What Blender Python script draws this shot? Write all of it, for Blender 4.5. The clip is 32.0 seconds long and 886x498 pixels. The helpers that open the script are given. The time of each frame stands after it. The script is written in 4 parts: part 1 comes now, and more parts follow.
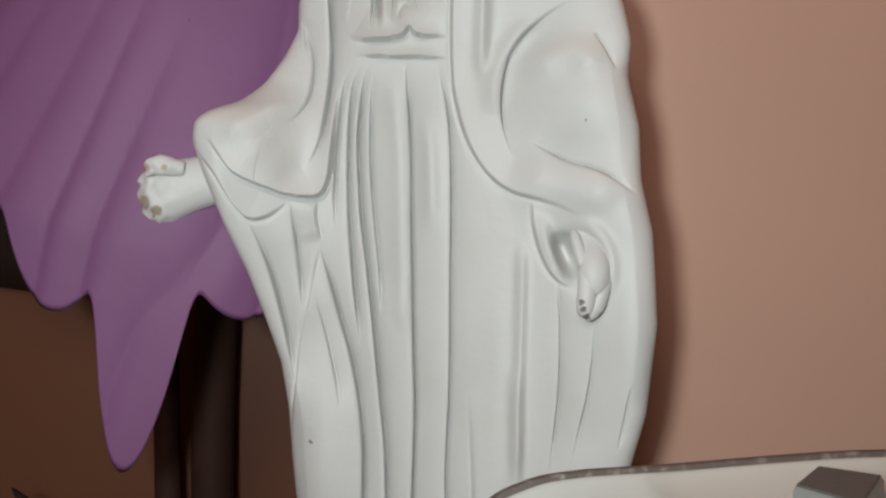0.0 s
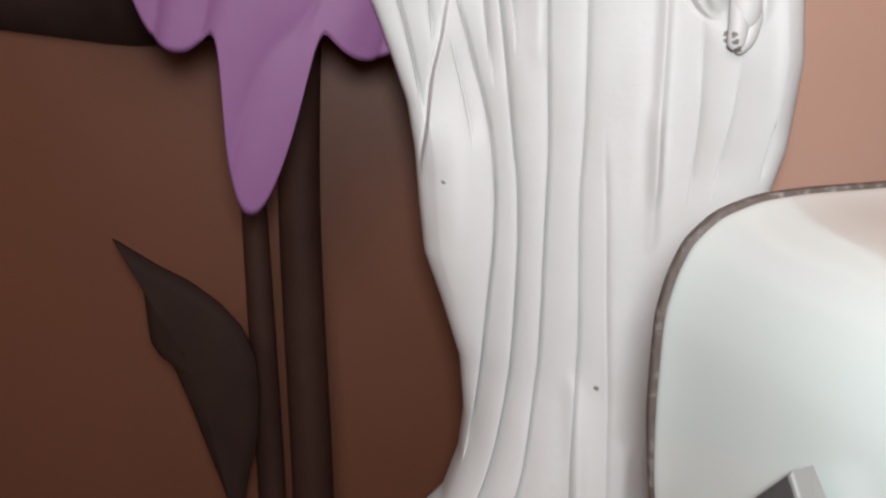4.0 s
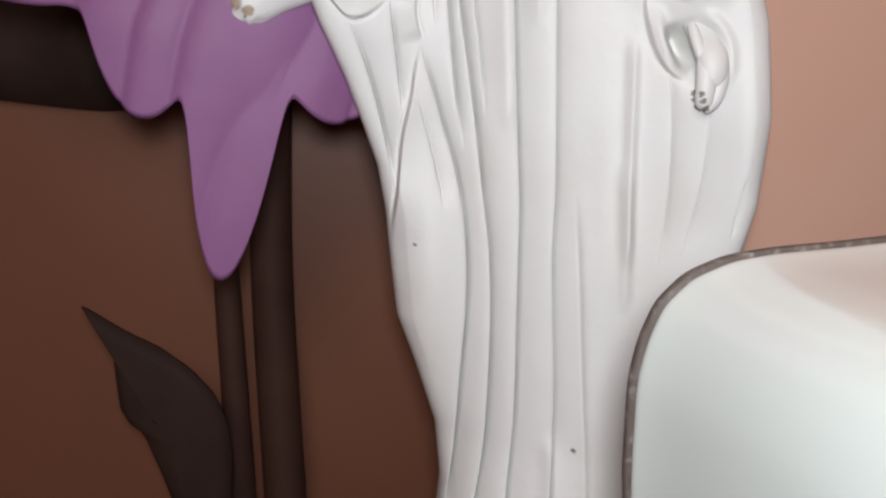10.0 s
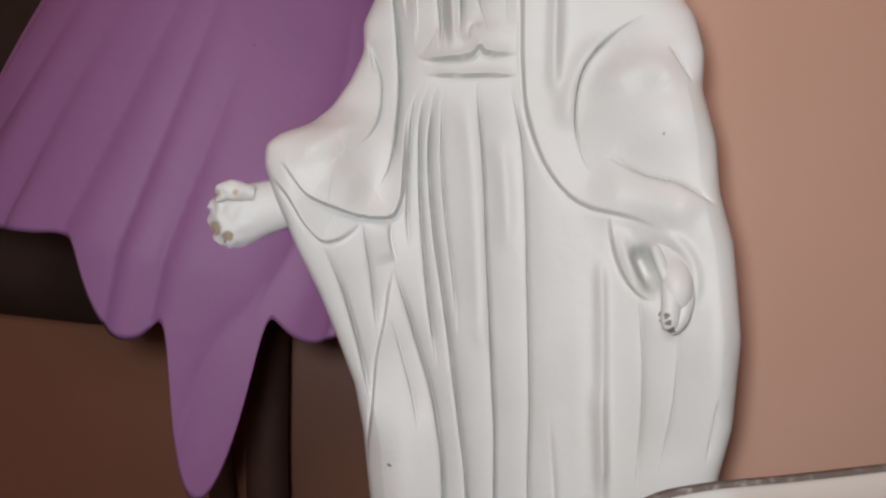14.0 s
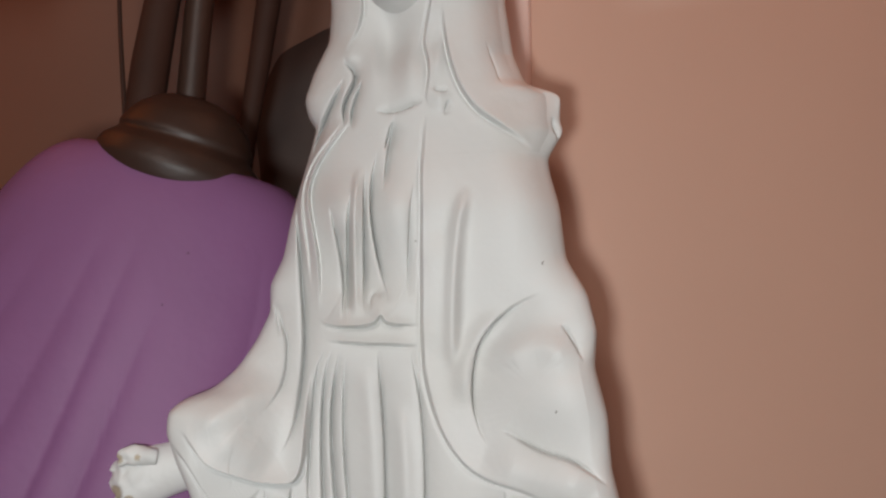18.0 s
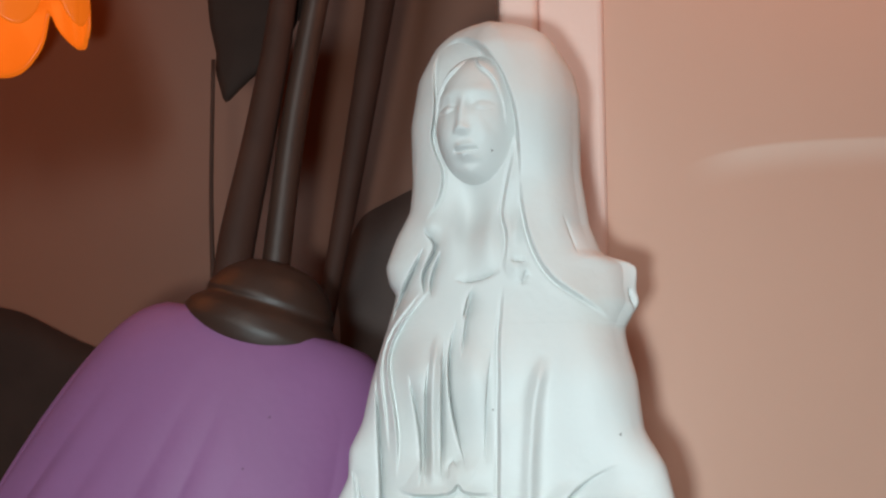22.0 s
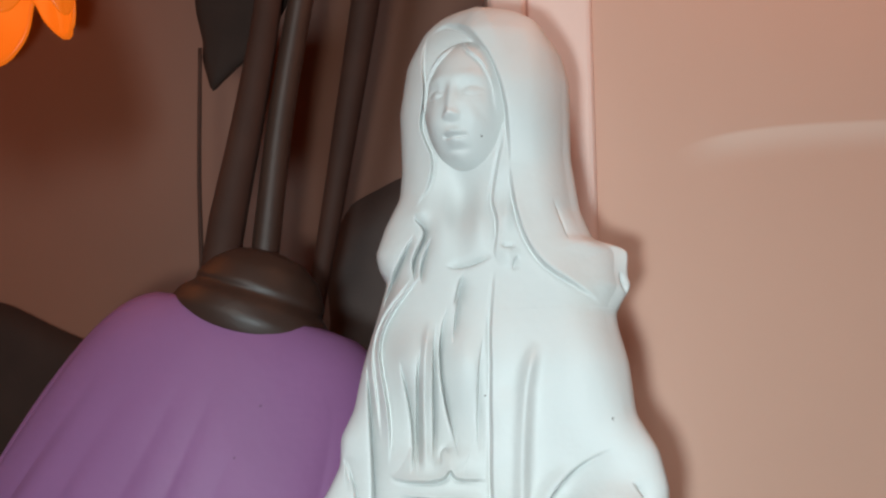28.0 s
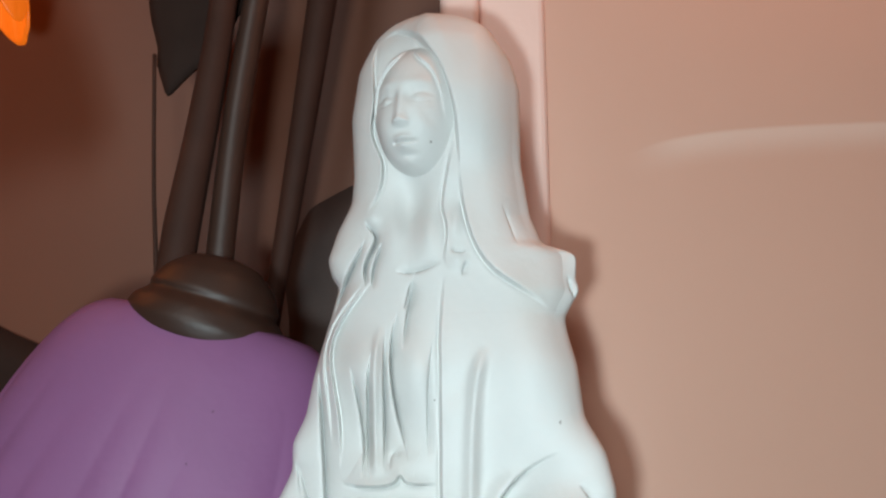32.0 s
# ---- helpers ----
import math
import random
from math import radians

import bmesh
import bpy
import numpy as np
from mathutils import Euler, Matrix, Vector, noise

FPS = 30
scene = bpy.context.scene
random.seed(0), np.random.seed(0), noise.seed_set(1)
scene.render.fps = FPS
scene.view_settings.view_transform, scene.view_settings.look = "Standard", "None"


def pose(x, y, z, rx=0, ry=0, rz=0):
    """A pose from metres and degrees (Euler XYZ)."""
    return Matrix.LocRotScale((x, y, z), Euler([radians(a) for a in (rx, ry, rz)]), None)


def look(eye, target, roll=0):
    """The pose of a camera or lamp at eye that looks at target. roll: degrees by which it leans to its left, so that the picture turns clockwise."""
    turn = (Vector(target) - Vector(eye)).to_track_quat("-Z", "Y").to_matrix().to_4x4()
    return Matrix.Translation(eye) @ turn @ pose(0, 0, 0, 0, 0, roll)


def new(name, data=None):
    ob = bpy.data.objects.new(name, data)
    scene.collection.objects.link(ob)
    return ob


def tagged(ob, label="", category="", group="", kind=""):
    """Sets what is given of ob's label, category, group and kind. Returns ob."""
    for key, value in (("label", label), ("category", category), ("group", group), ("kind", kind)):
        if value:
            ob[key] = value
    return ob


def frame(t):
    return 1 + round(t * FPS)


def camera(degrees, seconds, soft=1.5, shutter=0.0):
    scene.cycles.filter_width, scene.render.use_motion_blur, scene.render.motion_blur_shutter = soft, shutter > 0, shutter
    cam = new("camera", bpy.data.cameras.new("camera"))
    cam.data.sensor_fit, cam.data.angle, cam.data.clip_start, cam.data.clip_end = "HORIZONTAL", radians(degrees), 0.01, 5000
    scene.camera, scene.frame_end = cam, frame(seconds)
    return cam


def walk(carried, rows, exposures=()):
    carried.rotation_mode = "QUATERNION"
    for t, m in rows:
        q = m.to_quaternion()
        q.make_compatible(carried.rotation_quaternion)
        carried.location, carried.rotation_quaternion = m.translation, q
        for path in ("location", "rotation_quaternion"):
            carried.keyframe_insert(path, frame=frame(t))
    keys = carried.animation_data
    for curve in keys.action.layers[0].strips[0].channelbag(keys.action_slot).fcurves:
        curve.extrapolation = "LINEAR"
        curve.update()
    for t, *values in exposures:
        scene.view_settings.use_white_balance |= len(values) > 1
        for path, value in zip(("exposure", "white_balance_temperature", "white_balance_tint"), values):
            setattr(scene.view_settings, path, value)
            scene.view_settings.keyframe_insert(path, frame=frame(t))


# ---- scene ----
cam = camera(44.0, 32.0, soft=2.4)
PATH = [
    (0, pose(0.0286, 0.0067, 0.9704, 0, 0, 1.31) @ pose(0, 0, 0, 88.17, 0, 0) @ pose(0, 0, 0, 0, 0, 0.84)),
    (0.5, pose(0.0297, 0.0101, 0.9690, 0, 0, 1.46) @ pose(0, 0, 0, 86.30, 0, 0) @ pose(0, 0, 0, 0, 0, 0.75)),
    (1, pose(0.0325, 0.0129, 0.9641, 0, 0, 1.87) @ pose(0, 0, 0, 85.72, 0, 0) @ pose(0, 0, 0, 0, 0, 0.82)),
    (1.5, pose(0.0286, 0.0113, 0.9614, 0, 0, 1.31) @ pose(0, 0, 0, 84.77, 0, 0) @ pose(0, 0, 0, 0, 0, 0.87)),
    (2, pose(0.0246, 0.0115, 0.9605, 0, 0, 1.23) @ pose(0, 0, 0, 83.03, 0, 0) @ pose(0, 0, 0, 0, 0, 1.01)),
    (2.5, pose(0.0098, 0.0098, 0.9646, 0, 0, 1.24) @ pose(0, 0, 0, 81.44, 0, 0) @ pose(0, 0, 0, 0, 0, 0.70)),
    (3, pose(-0.0111, 0.0055, 0.9662, 0, 0, 1.04) @ pose(0, 0, 0, 80.69, 0, 0) @ pose(0, 0, 0, 0, 0, 0.18)),
    (3.5, pose(-0.0329, 0.0034, 0.9634, 0, 0, -0.52) @ pose(0, 0, 0, 78.81, 0, 0) @ pose(0, 0, 0, 0, 0, 0.20)),
    (4, pose(-0.0447, 0.0063, 0.9563, 0, 0, -2.03) @ pose(0, 0, 0, 76.48, 0, 0) @ pose(0, 0, 0, 0, 0, 0.48)),
    (4.5, pose(-0.0505, 0.0108, 0.9496, 0, 0, -2.36) @ pose(0, 0, 0, 74.64, 0, 0) @ pose(0, 0, 0, 0, 0, 0.42)),
    (6.5, pose(-0.0514, 0.0150, 0.9457, 0, 0, -4.13) @ pose(0, 0, 0, 73.12, 0, 0) @ pose(0, 0, 0, 0, 0, 0.12)),
    (7, pose(-0.0547, 0.0150, 0.9479, 0, 0, -4.12) @ pose(0, 0, 0, 73.56, 0, 0) @ pose(0, 0, 0, 0, 0, -0.12)),
    (7.5, pose(-0.0574, 0.0147, 0.9478, 0, 0, -4.00) @ pose(0, 0, 0, 74.72, 0, 0) @ pose(0, 0, 0, 0, 0, -0.09)),
    (8, pose(-0.0624, 0.0137, 0.9519, 0, 0, -4.20) @ pose(0, 0, 0, 75.17, 0, 0) @ pose(0, 0, 0, 0, 0, -0.33)),
    (8.5, pose(-0.0556, 0.0137, 0.9517, 0, 0, -4.28) @ pose(0, 0, 0, 76.61, 0, 0) @ pose(0, 0, 0, 0, 0, -0.25)),
    (9, pose(-0.0504, 0.0128, 0.9528, 0, 0, -4.44) @ pose(0, 0, 0, 77.82, 0, 0) @ pose(0, 0, 0, 0, 0, -0.03)),
    (9.5, pose(-0.0419, 0.0119, 0.9545, 0, 0, -3.44) @ pose(0, 0, 0, 78.94, 0, 0) @ pose(0, 0, 0, 0, 0, -0.20)),
    (10, pose(-0.0416, 0.0102, 0.9582, 0, 0, -3.10) @ pose(0, 0, 0, 79.37, 0, 0) @ pose(0, 0, 0, 0, 0, -0.22)),
    (10.5, pose(-0.0388, 0.0092, 0.9585, 0, 0, -1.30) @ pose(0, 0, 0, 80.15, 0, 0) @ pose(0, 0, 0, 0, 0, -0.44)),
    (11, pose(-0.0360, 0.0089, 0.9598, 0, 0, -0.84) @ pose(0, 0, 0, 80.73, 0, 0) @ pose(0, 0, 0, 0, 0, -0.51)),
    (11.5, pose(-0.0208, 0.0105, 0.9569, 0, 0, 0.66) @ pose(0, 0, 0, 82.54, 0, 0) @ pose(0, 0, 0, 0, 0, -0.47)),
    (12, pose(-0.0244, 0.0084, 0.9577, 0, 0, -0.40) @ pose(0, 0, 0, 83.35, 0, 0) @ pose(0, 0, 0, 0, 0, -0.46)),
    (12.5, pose(-0.0189, 0.0082, 0.9636, 0, 0, -0.41) @ pose(0, 0, 0, 84.95, 0, 0) @ pose(0, 0, 0, 0, 0, -0.63)),
    (13, pose(-0.0100, 0.0084, 0.9637, 0, 0, 0.59) @ pose(0, 0, 0, 86.98, 0, 0) @ pose(0, 0, 0, 0, 0, -0.65)),
    (13.5, pose(-0.0110, 0.0084, 0.9679, 0, 0, 0.81) @ pose(0, 0, 0, 88.22, 0, 0) @ pose(0, 0, 0, 0, 0, -0.78)),
    (14, pose(-0.0066, 0.0078, 0.9688, 0, 0, 0.31) @ pose(0, 0, 0, 89.36, 0, 0) @ pose(0, 0, 0, 0, 0, -0.70)),
    (14.5, pose(-0.0030, 0.0068, 0.9695, 0, 0, 0.16) @ pose(0, 0, 0, 91.56, 0, 0) @ pose(0, 0, 0, 0, 0, -0.48)),
    (16.5, pose(0.0039, 0.0037, 1.0181, 0, 0, -2.05) @ pose(0, 0, 0, 91.48, 0, 0) @ pose(0, 0, 0, 0, 0, -0.35)),
    (17, pose(0.0107, 0.0018, 1.0230, 0, 0, -1.81) @ pose(0, 0, 0, 92.74, 0, 0) @ pose(0, 0, 0, 0, 0, -0.37)),
    (17.5, pose(0.0136, -0.0015, 1.0294, 0, 0, -1.68) @ pose(0, 0, 0, 93.35, 0, 0) @ pose(0, 0, 0, 0, 0, -0.43)),
    (18, pose(0.0184, -0.0029, 1.0347, 0, 0, -1.52) @ pose(0, 0, 0, 94.07, 0, 0) @ pose(0, 0, 0, 0, 0, -0.39)),
    (18.5, pose(0.0200, -0.0037, 1.0377, 0, 0, -1.24) @ pose(0, 0, 0, 94.17, 0, 0) @ pose(0, 0, 0, 0, 0, -0.43)),
    (19, pose(0.0177, -0.0050, 1.0411, 0, 0, -1.18) @ pose(0, 0, 0, 95.63, 0, 0) @ pose(0, 0, 0, 0, 0, -0.27)),
    (19.5, pose(0.0201, -0.0062, 1.0423, 0, 0, 0.00) @ pose(0, 0, 0, 96.78, 0, 0) @ pose(0, 0, 0, 0, 0, -0.08)),
    (20, pose(0.0231, -0.0098, 1.0467, 0, 0, 1.38) @ pose(0, 0, 0, 98.59, 0, 0) @ pose(0, 0, 0, 0, 0, -0.06)),
    (20.5, pose(0.0228, -0.0120, 1.0487, 0, 0, 2.54) @ pose(0, 0, 0, 100.19, 0, 0) @ pose(0, 0, 0, 0, 0, 0.17)),
    (21, pose(0.0242, -0.0115, 1.0475, 0, 0, 2.71) @ pose(0, 0, 0, 100.68, 0, 0) @ pose(0, 0, 0, 0, 0, 0.40)),
    (21.5, pose(0.0212, -0.0111, 1.0478, 0, 0, 2.64) @ pose(0, 0, 0, 100.94, 0, 0) @ pose(0, 0, 0, 0, 0, 0.45)),
    (22, pose(0.0176, -0.0110, 1.0468, 0, 0, 2.47) @ pose(0, 0, 0, 101.09, 0, 0) @ pose(0, 0, 0, 0, 0, 0.48)),
    (22.5, pose(0.0211, -0.0114, 1.0478, 0, 0, 2.20) @ pose(0, 0, 0, 101.16, 0, 0) @ pose(0, 0, 0, 0, 0, 0.30)),
    (23, pose(0.0220, -0.0114, 1.0476, 0, 0, 2.04) @ pose(0, 0, 0, 101.21, 0, 0) @ pose(0, 0, 0, 0, 0, 0.23)),
    (23.5, pose(0.0234, -0.0109, 1.0473, 0, 0, 1.90) @ pose(0, 0, 0, 101.11, 0, 0) @ pose(0, 0, 0, 0, 0, 0.13)),
    (24, pose(0.0247, -0.0112, 1.0490, 0, 0, 1.99) @ pose(0, 0, 0, 100.88, 0, 0) @ pose(0, 0, 0, 0, 0, 0.05)),
    (24.5, pose(0.0210, -0.0115, 1.0490, 0, 0, 1.73) @ pose(0, 0, 0, 101.28, 0, 0) @ pose(0, 0, 0, 0, 0, 0.15)),
    (26.5, pose(0.0197, -0.0136, 1.0463, 0, 0, 1.25) @ pose(0, 0, 0, 102.07, 0, 0) @ pose(0, 0, 0, 0, 0, -0.27)),
    (27, pose(0.0219, -0.0125, 1.0472, 0, 0, 1.34) @ pose(0, 0, 0, 101.65, 0, 0) @ pose(0, 0, 0, 0, 0, -0.28)),
    (27.5, pose(0.0183, -0.0112, 1.0465, 0, 0, 1.46) @ pose(0, 0, 0, 101.13, 0, 0) @ pose(0, 0, 0, 0, 0, -0.15)),
    (28, pose(0.0163, -0.0093, 1.0445, 0, 0, 1.79) @ pose(0, 0, 0, 100.72, 0, 0) @ pose(0, 0, 0, 0, 0, -0.16)),
    (28.5, pose(0.0205, -0.0099, 1.0432, 0, 0, 1.38) @ pose(0, 0, 0, 100.44, 0, 0) @ pose(0, 0, 0, 0, 0, -0.41)),
    (29, pose(0.0259, -0.0102, 1.0440, 0, 0, 1.56) @ pose(0, 0, 0, 100.01, 0, 0) @ pose(0, 0, 0, 0, 0, -0.28)),
    (29.5, pose(0.0269, -0.0092, 1.0421, 0, 0, 1.36) @ pose(0, 0, 0, 99.84, 0, 0) @ pose(0, 0, 0, 0, 0, -0.35)),
    (30, pose(0.0237, -0.0104, 1.0442, 0, 0, 1.29) @ pose(0, 0, 0, 100.27, 0, 0) @ pose(0, 0, 0, 0, 0, -0.47)),
    (30.5, pose(0.0209, -0.0111, 1.0446, 0, 0, 1.41) @ pose(0, 0, 0, 100.63, 0, 0) @ pose(0, 0, 0, 0, 0, -0.45)),
    (31, pose(0.0218, -0.0111, 1.0477, 0, 0, 1.81) @ pose(0, 0, 0, 100.20, 0, 0) @ pose(0, 0, 0, 0, 0, -0.25)),
    (31.5, pose(0.0240, -0.0118, 1.0481, 0, 0, 1.43) @ pose(0, 0, 0, 100.80, 0, 0) @ pose(0, 0, 0, 0, 0, -0.58)),
    (32, pose(0.0289, -0.0118, 1.0462, 0, 0, 0.82) @ pose(0, 0, 0, 100.69, 0, 0) @ pose(0, 0, 0, 0, 0, -0.64)),
]
EXPO = [(0.0, -0.05, 6450, 9), (2.5, 0.05, 6450, 12), (4.0, 0.46, 6400, 16), (9.0, 0.44, 6400, 16), (12.0, 0.2, 6420, 18), (14.0, 0.05, 6520, 16), (17.0, -0.05, 6550, 13), (19.5, 0.02, 6500, 12), (21.0, 0.36, 5870, 0), (23.5, 0.40, 5780, -1), (32.0, 0.43, 5760, -1)]
walk(cam, PATH, EXPO)

# ---- world and light ----
world = bpy.data.worlds.new("room")
scene.world = world
world.use_nodes = True
world.node_tree.nodes["Background"].inputs[0].default_value = (1.0, 0.84, 0.76, 1)
world.node_tree.nodes["Background"].inputs[1].default_value = 1.25


def lamp(name, kind, place, power, colour, size, target=None):
    data = bpy.data.lights.new(name, kind)
    data.energy, data.color = power, colour
    if kind == "AREA":
        data.size = size
    else:
        data.shadow_soft_size = size
    ob = new(name, data)
    ob.matrix_world = look(place, target) if target else pose(*place)
    return ob


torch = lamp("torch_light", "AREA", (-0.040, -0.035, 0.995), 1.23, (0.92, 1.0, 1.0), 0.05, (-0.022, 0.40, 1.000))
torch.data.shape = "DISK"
lamp("room_light", "AREA", (-0.32, -1.42, 1.85), 8.0, (1.0, 0.91, 0.83), 0.5, (0.05, 0.4, 1.0))
lamp("red_lamp_light", "POINT", (0.17, 0.375, 1.47), 1.0, (1.0, 0.37, 0.20), 0.05)
lamp("orange_bulb_light", "POINT", (-0.281, 0.475, 1.315), 0.08, (1.0, 0.36, 0.08), 0.02)


# ---- materials ----
def material(name, colour, rough=0.5, metal=0.0, vary=0.06, scale=60.0, bump=0.1, bump_scale=400.0, coat=0.0, stain=None, stain_scale=18.0, stain_amount=0.5):
    mat = bpy.data.materials.new(name)
    mat.use_nodes = True
    nt = mat.node_tree
    n, l = nt.nodes, nt.links
    bsdf = n["Principled BSDF"]
    bsdf.inputs["Roughness"].default_value = rough
    bsdf.inputs["Metallic"].default_value = metal
    bsdf.inputs["Coat Weight"].default_value = coat
    bsdf.inputs["Coat Roughness"].default_value = 0.08
    where = n.new("ShaderNodeTexCoord")
    grain = n.new("ShaderNodeTexNoise")
    grain.inputs["Scale"].default_value, grain.inputs["Detail"].default_value = scale, 6
    l.new(where.outputs["Object"], grain.inputs["Vector"])
    ramp = n.new("ShaderNodeMapRange")
    ramp.inputs["To Min"].default_value, ramp.inputs["To Max"].default_value = 1 - vary * 2, 1 + vary
    l.new(grain.outputs["Fac"], ramp.inputs["Value"])
    mul = n.new("ShaderNodeVectorMath")
    mul.operation = "SCALE"
    mul.inputs[0].default_value = colour
    l.new(ramp.outputs["Result"], mul.inputs["Scale"])
    out = mul.outputs["Vector"]
    if stain:
        spots = n.new("ShaderNodeTexNoise")
        spots.inputs["Scale"].default_value, spots.inputs["Detail"].default_value = stain_scale, 8
        l.new(where.outputs["Object"], spots.inputs["Vector"])
        cut = n.new("ShaderNodeMapRange")
        cut.inputs["From Min"].default_value, cut.inputs["From Max"].default_value = 0.52, 0.75
        cut.inputs["To Max"].default_value = stain_amount
        l.new(spots.outputs["Fac"], cut.inputs["Value"])
        mix = n.new("ShaderNodeMix")
        mix.data_type = "RGBA"
        l.new(cut.outputs["Result"], mix.inputs["Factor"])
        l.new(out, mix.inputs["A"])
        mix.inputs["B"].default_value = (*stain, 1)
        out = mix.outputs["Result"]
    l.new(out, bsdf.inputs["Base Color"])
    fine = n.new("ShaderNodeTexNoise")
    fine.inputs["Scale"].default_value, fine.inputs["Detail"].default_value = bump_scale, 5
    l.new(where.outputs["Object"], fine.inputs["Vector"])
    relief = n.new("ShaderNodeBump")
    relief.inputs["Strength"].default_value, relief.inputs["Distance"].default_value = bump, 0.001
    l.new(fine.outputs["Fac"], relief.inputs["Height"])
    l.new(relief.outputs["Normal"], bsdf.inputs["Normal"])
    return mat


PLASTER = material("white_plaster", (0.70, 0.70, 0.685), 0.52, coat=0.0, vary=0.02, bump=0.12, bump_scale=300, stain=(0.56, 0.53, 0.46), stain_scale=14, stain_amount=0.32)
WALL_PINK = material("pink_beige_paint", (0.61, 0.375, 0.285), 0.38, vary=0.03, scale=9, bump=0.08, bump_scale=120)
TRIM = material("pale_pink_gloss_paint", (0.82, 0.60, 0.53), 0.3, vary=0.02)
BROWN = material("brown_paint", (0.155, 0.059, 0.032), 0.45, vary=0.08, scale=12, bump=0.1, bump_scale=150)
SHADE_MAUVE = material("mauve_glass", (0.238, 0.102, 0.230), 0.55, vary=0.05, scale=30, bump=0.1, bump_scale=150)
SHADE_ORANGE = material("lit_orange_glass", (0.30, 0.06, 0.003), 0.4, vary=0.05, scale=30)
SHADE_ORANGE.node_tree.nodes["Principled BSDF"].inputs["Emission Color"].default_value = (1.0, 0.165, 0.003, 1)
SHADE_ORANGE.node_tree.nodes["Principled BSDF"].inputs["Emission Strength"].default_value = 0.5
BRONZE = material("dark_bronze", (0.044, 0.021, 0.014), 0.48, metal=0.0, vary=0.2, scale=80, bump=0.15)
BRONZE_DARK = material("blackened_metal", (0.050, 0.022, 0.015), 0.7, metal=0.0, vary=0.2, scale=50, bump=0.15)
# the metal leaves, and the made-up sheet left of the mauve glass
LEAF_AND_ZONE = material("dark_patinated_leaf_and_zone", (0.030, 0.016, 0.012), 0.7, vary=0.2, scale=50, bump=0.15)
# only for the made-up sheet right of the mauve glass
ZONE_BROWN = material("brown_dark_zone", (0.058, 0.034, 0.027), 0.7, vary=0.2, scale=50, bump=0.15)
CERAMIC = material("white_glazed_ceramic", (0.64, 0.695, 0.66), 0.07, vary=0.015, scale=20, bump=0.02, bump_scale=60, coat=0.5)
GREY = material("grey_stone_inlay", (0.075, 0.074, 0.071), 0.5, vary=0.1, bump=0.2)
GREY_SIDE = material("grey_stone_edge", (0.21, 0.208, 0.195), 0.4, vary=0.1, bump=0.15)
RIM = material("worn_rim", (0.11, 0.085, 0.072), 0.6, vary=0.2, scale=300, bump=0.5, stain=(0.55, 0.53, 0.49), stain_scale=300, stain_amount=0.35)
WAX = material("peach_wax", (0.60, 0.33, 0.22), 0.4, vary=0.05, scale=30, bump=0.1)
WICK = material("cotton_wick", (0.70, 0.55, 0.45), 0.8, vary=0.1)
SHELL = material("cream_shell", (0.58, 0.52, 0.40), 0.6, vary=0.12, scale=90, bump=0.5, bump_scale=260)
WOOD = material("brown_wood", (0.12, 0.065, 0.045), 0.4, vary=0.2, scale=20)
def add_spots(mat, spots, colour):
    """Small dark chips in the glaze: (x, z, radius) in millimetres."""
    n, l = mat.node_tree.nodes, mat.node_tree.links
    bsdf = n["Principled BSDF"]
    base = bsdf.inputs["Base Color"].links[0].from_socket
    where = n.new("ShaderNodeTexCoord")
    wob = n.new("ShaderNodeTexNoise")
    wob.inputs["Scale"].default_value = 700
    l.new(where.outputs["Object"], wob.inputs["Vector"])
    shift = n.new("ShaderNodeVectorMath")
    shift.operation = "MULTIPLY_ADD"
    l.new(wob.outputs["Color"], shift.inputs[0])
    shift.inputs[1].default_value = (0.0022, 0, 0.0022)
    l.new(where.outputs["Object"], shift.inputs[2])
    flat = n.new("ShaderNodeVectorMath")
    flat.operation = "MULTIPLY"
    l.new(shift.outputs[0], flat.inputs[0])
    flat.inputs[1].default_value = (1, 0, 1)
    total = None
    for x, z, r in spots:
        gap = n.new("ShaderNodeVectorMath")
        gap.operation = "DISTANCE"
        l.new(flat.outputs[0], gap.inputs[0])
        gap.inputs[1].default_value = (x / 1000 + 0.0011, 0, z / 1000 + 0.0011)
        cut = n.new("ShaderNodeMapRange")
        cut.inputs["From Min"].default_value, cut.inputs["From Max"].default_value = r / 1000 * 1.25, r / 1000 * 0.75
        l.new(gap.outputs["Value"], cut.inputs["Value"])
        if total is None:
            total = cut.outputs["Result"]
        else:
            most = n.new("ShaderNodeMath")
            most.operation = "MAXIMUM"
            l.new(total, most.inputs[0])
            l.new(cut.outputs["Result"], most.inputs[1])
            total = most.outputs[0]
    mix = n.new("ShaderNodeMix")
    mix.data_type = "RGBA"
    l.new(total, mix.inputs["Factor"])
    l.new(base, mix.inputs["A"])
    mix.inputs["B"].default_value = (*colour, 1)
    l.new(mix.outputs["Result"], bsdf.inputs["Base Color"])


def add_lumps(mat, scale, deep):
    """Slow unevenness under the fine grain."""
    n, l = mat.node_tree.nodes, mat.node_tree.links
    bsdf = n["Principled BSDF"]
    first = bsdf.inputs["Normal"].links[0].from_node
    where, slow, relief = n.new("ShaderNodeTexCoord"), n.new("ShaderNodeTexNoise"), n.new("ShaderNodeBump")
    slow.inputs["Scale"].default_value, slow.inputs["Detail"].default_value = scale, 3
    relief.inputs["Strength"].default_value, relief.inputs["Distance"].default_value = 0.6, deep
    l.new(where.outputs["Object"], slow.inputs["Vector"])
    l.new(slow.outputs["Fac"], relief.inputs["Height"])
    l.new(relief.outputs["Normal"], first.inputs["Normal"])


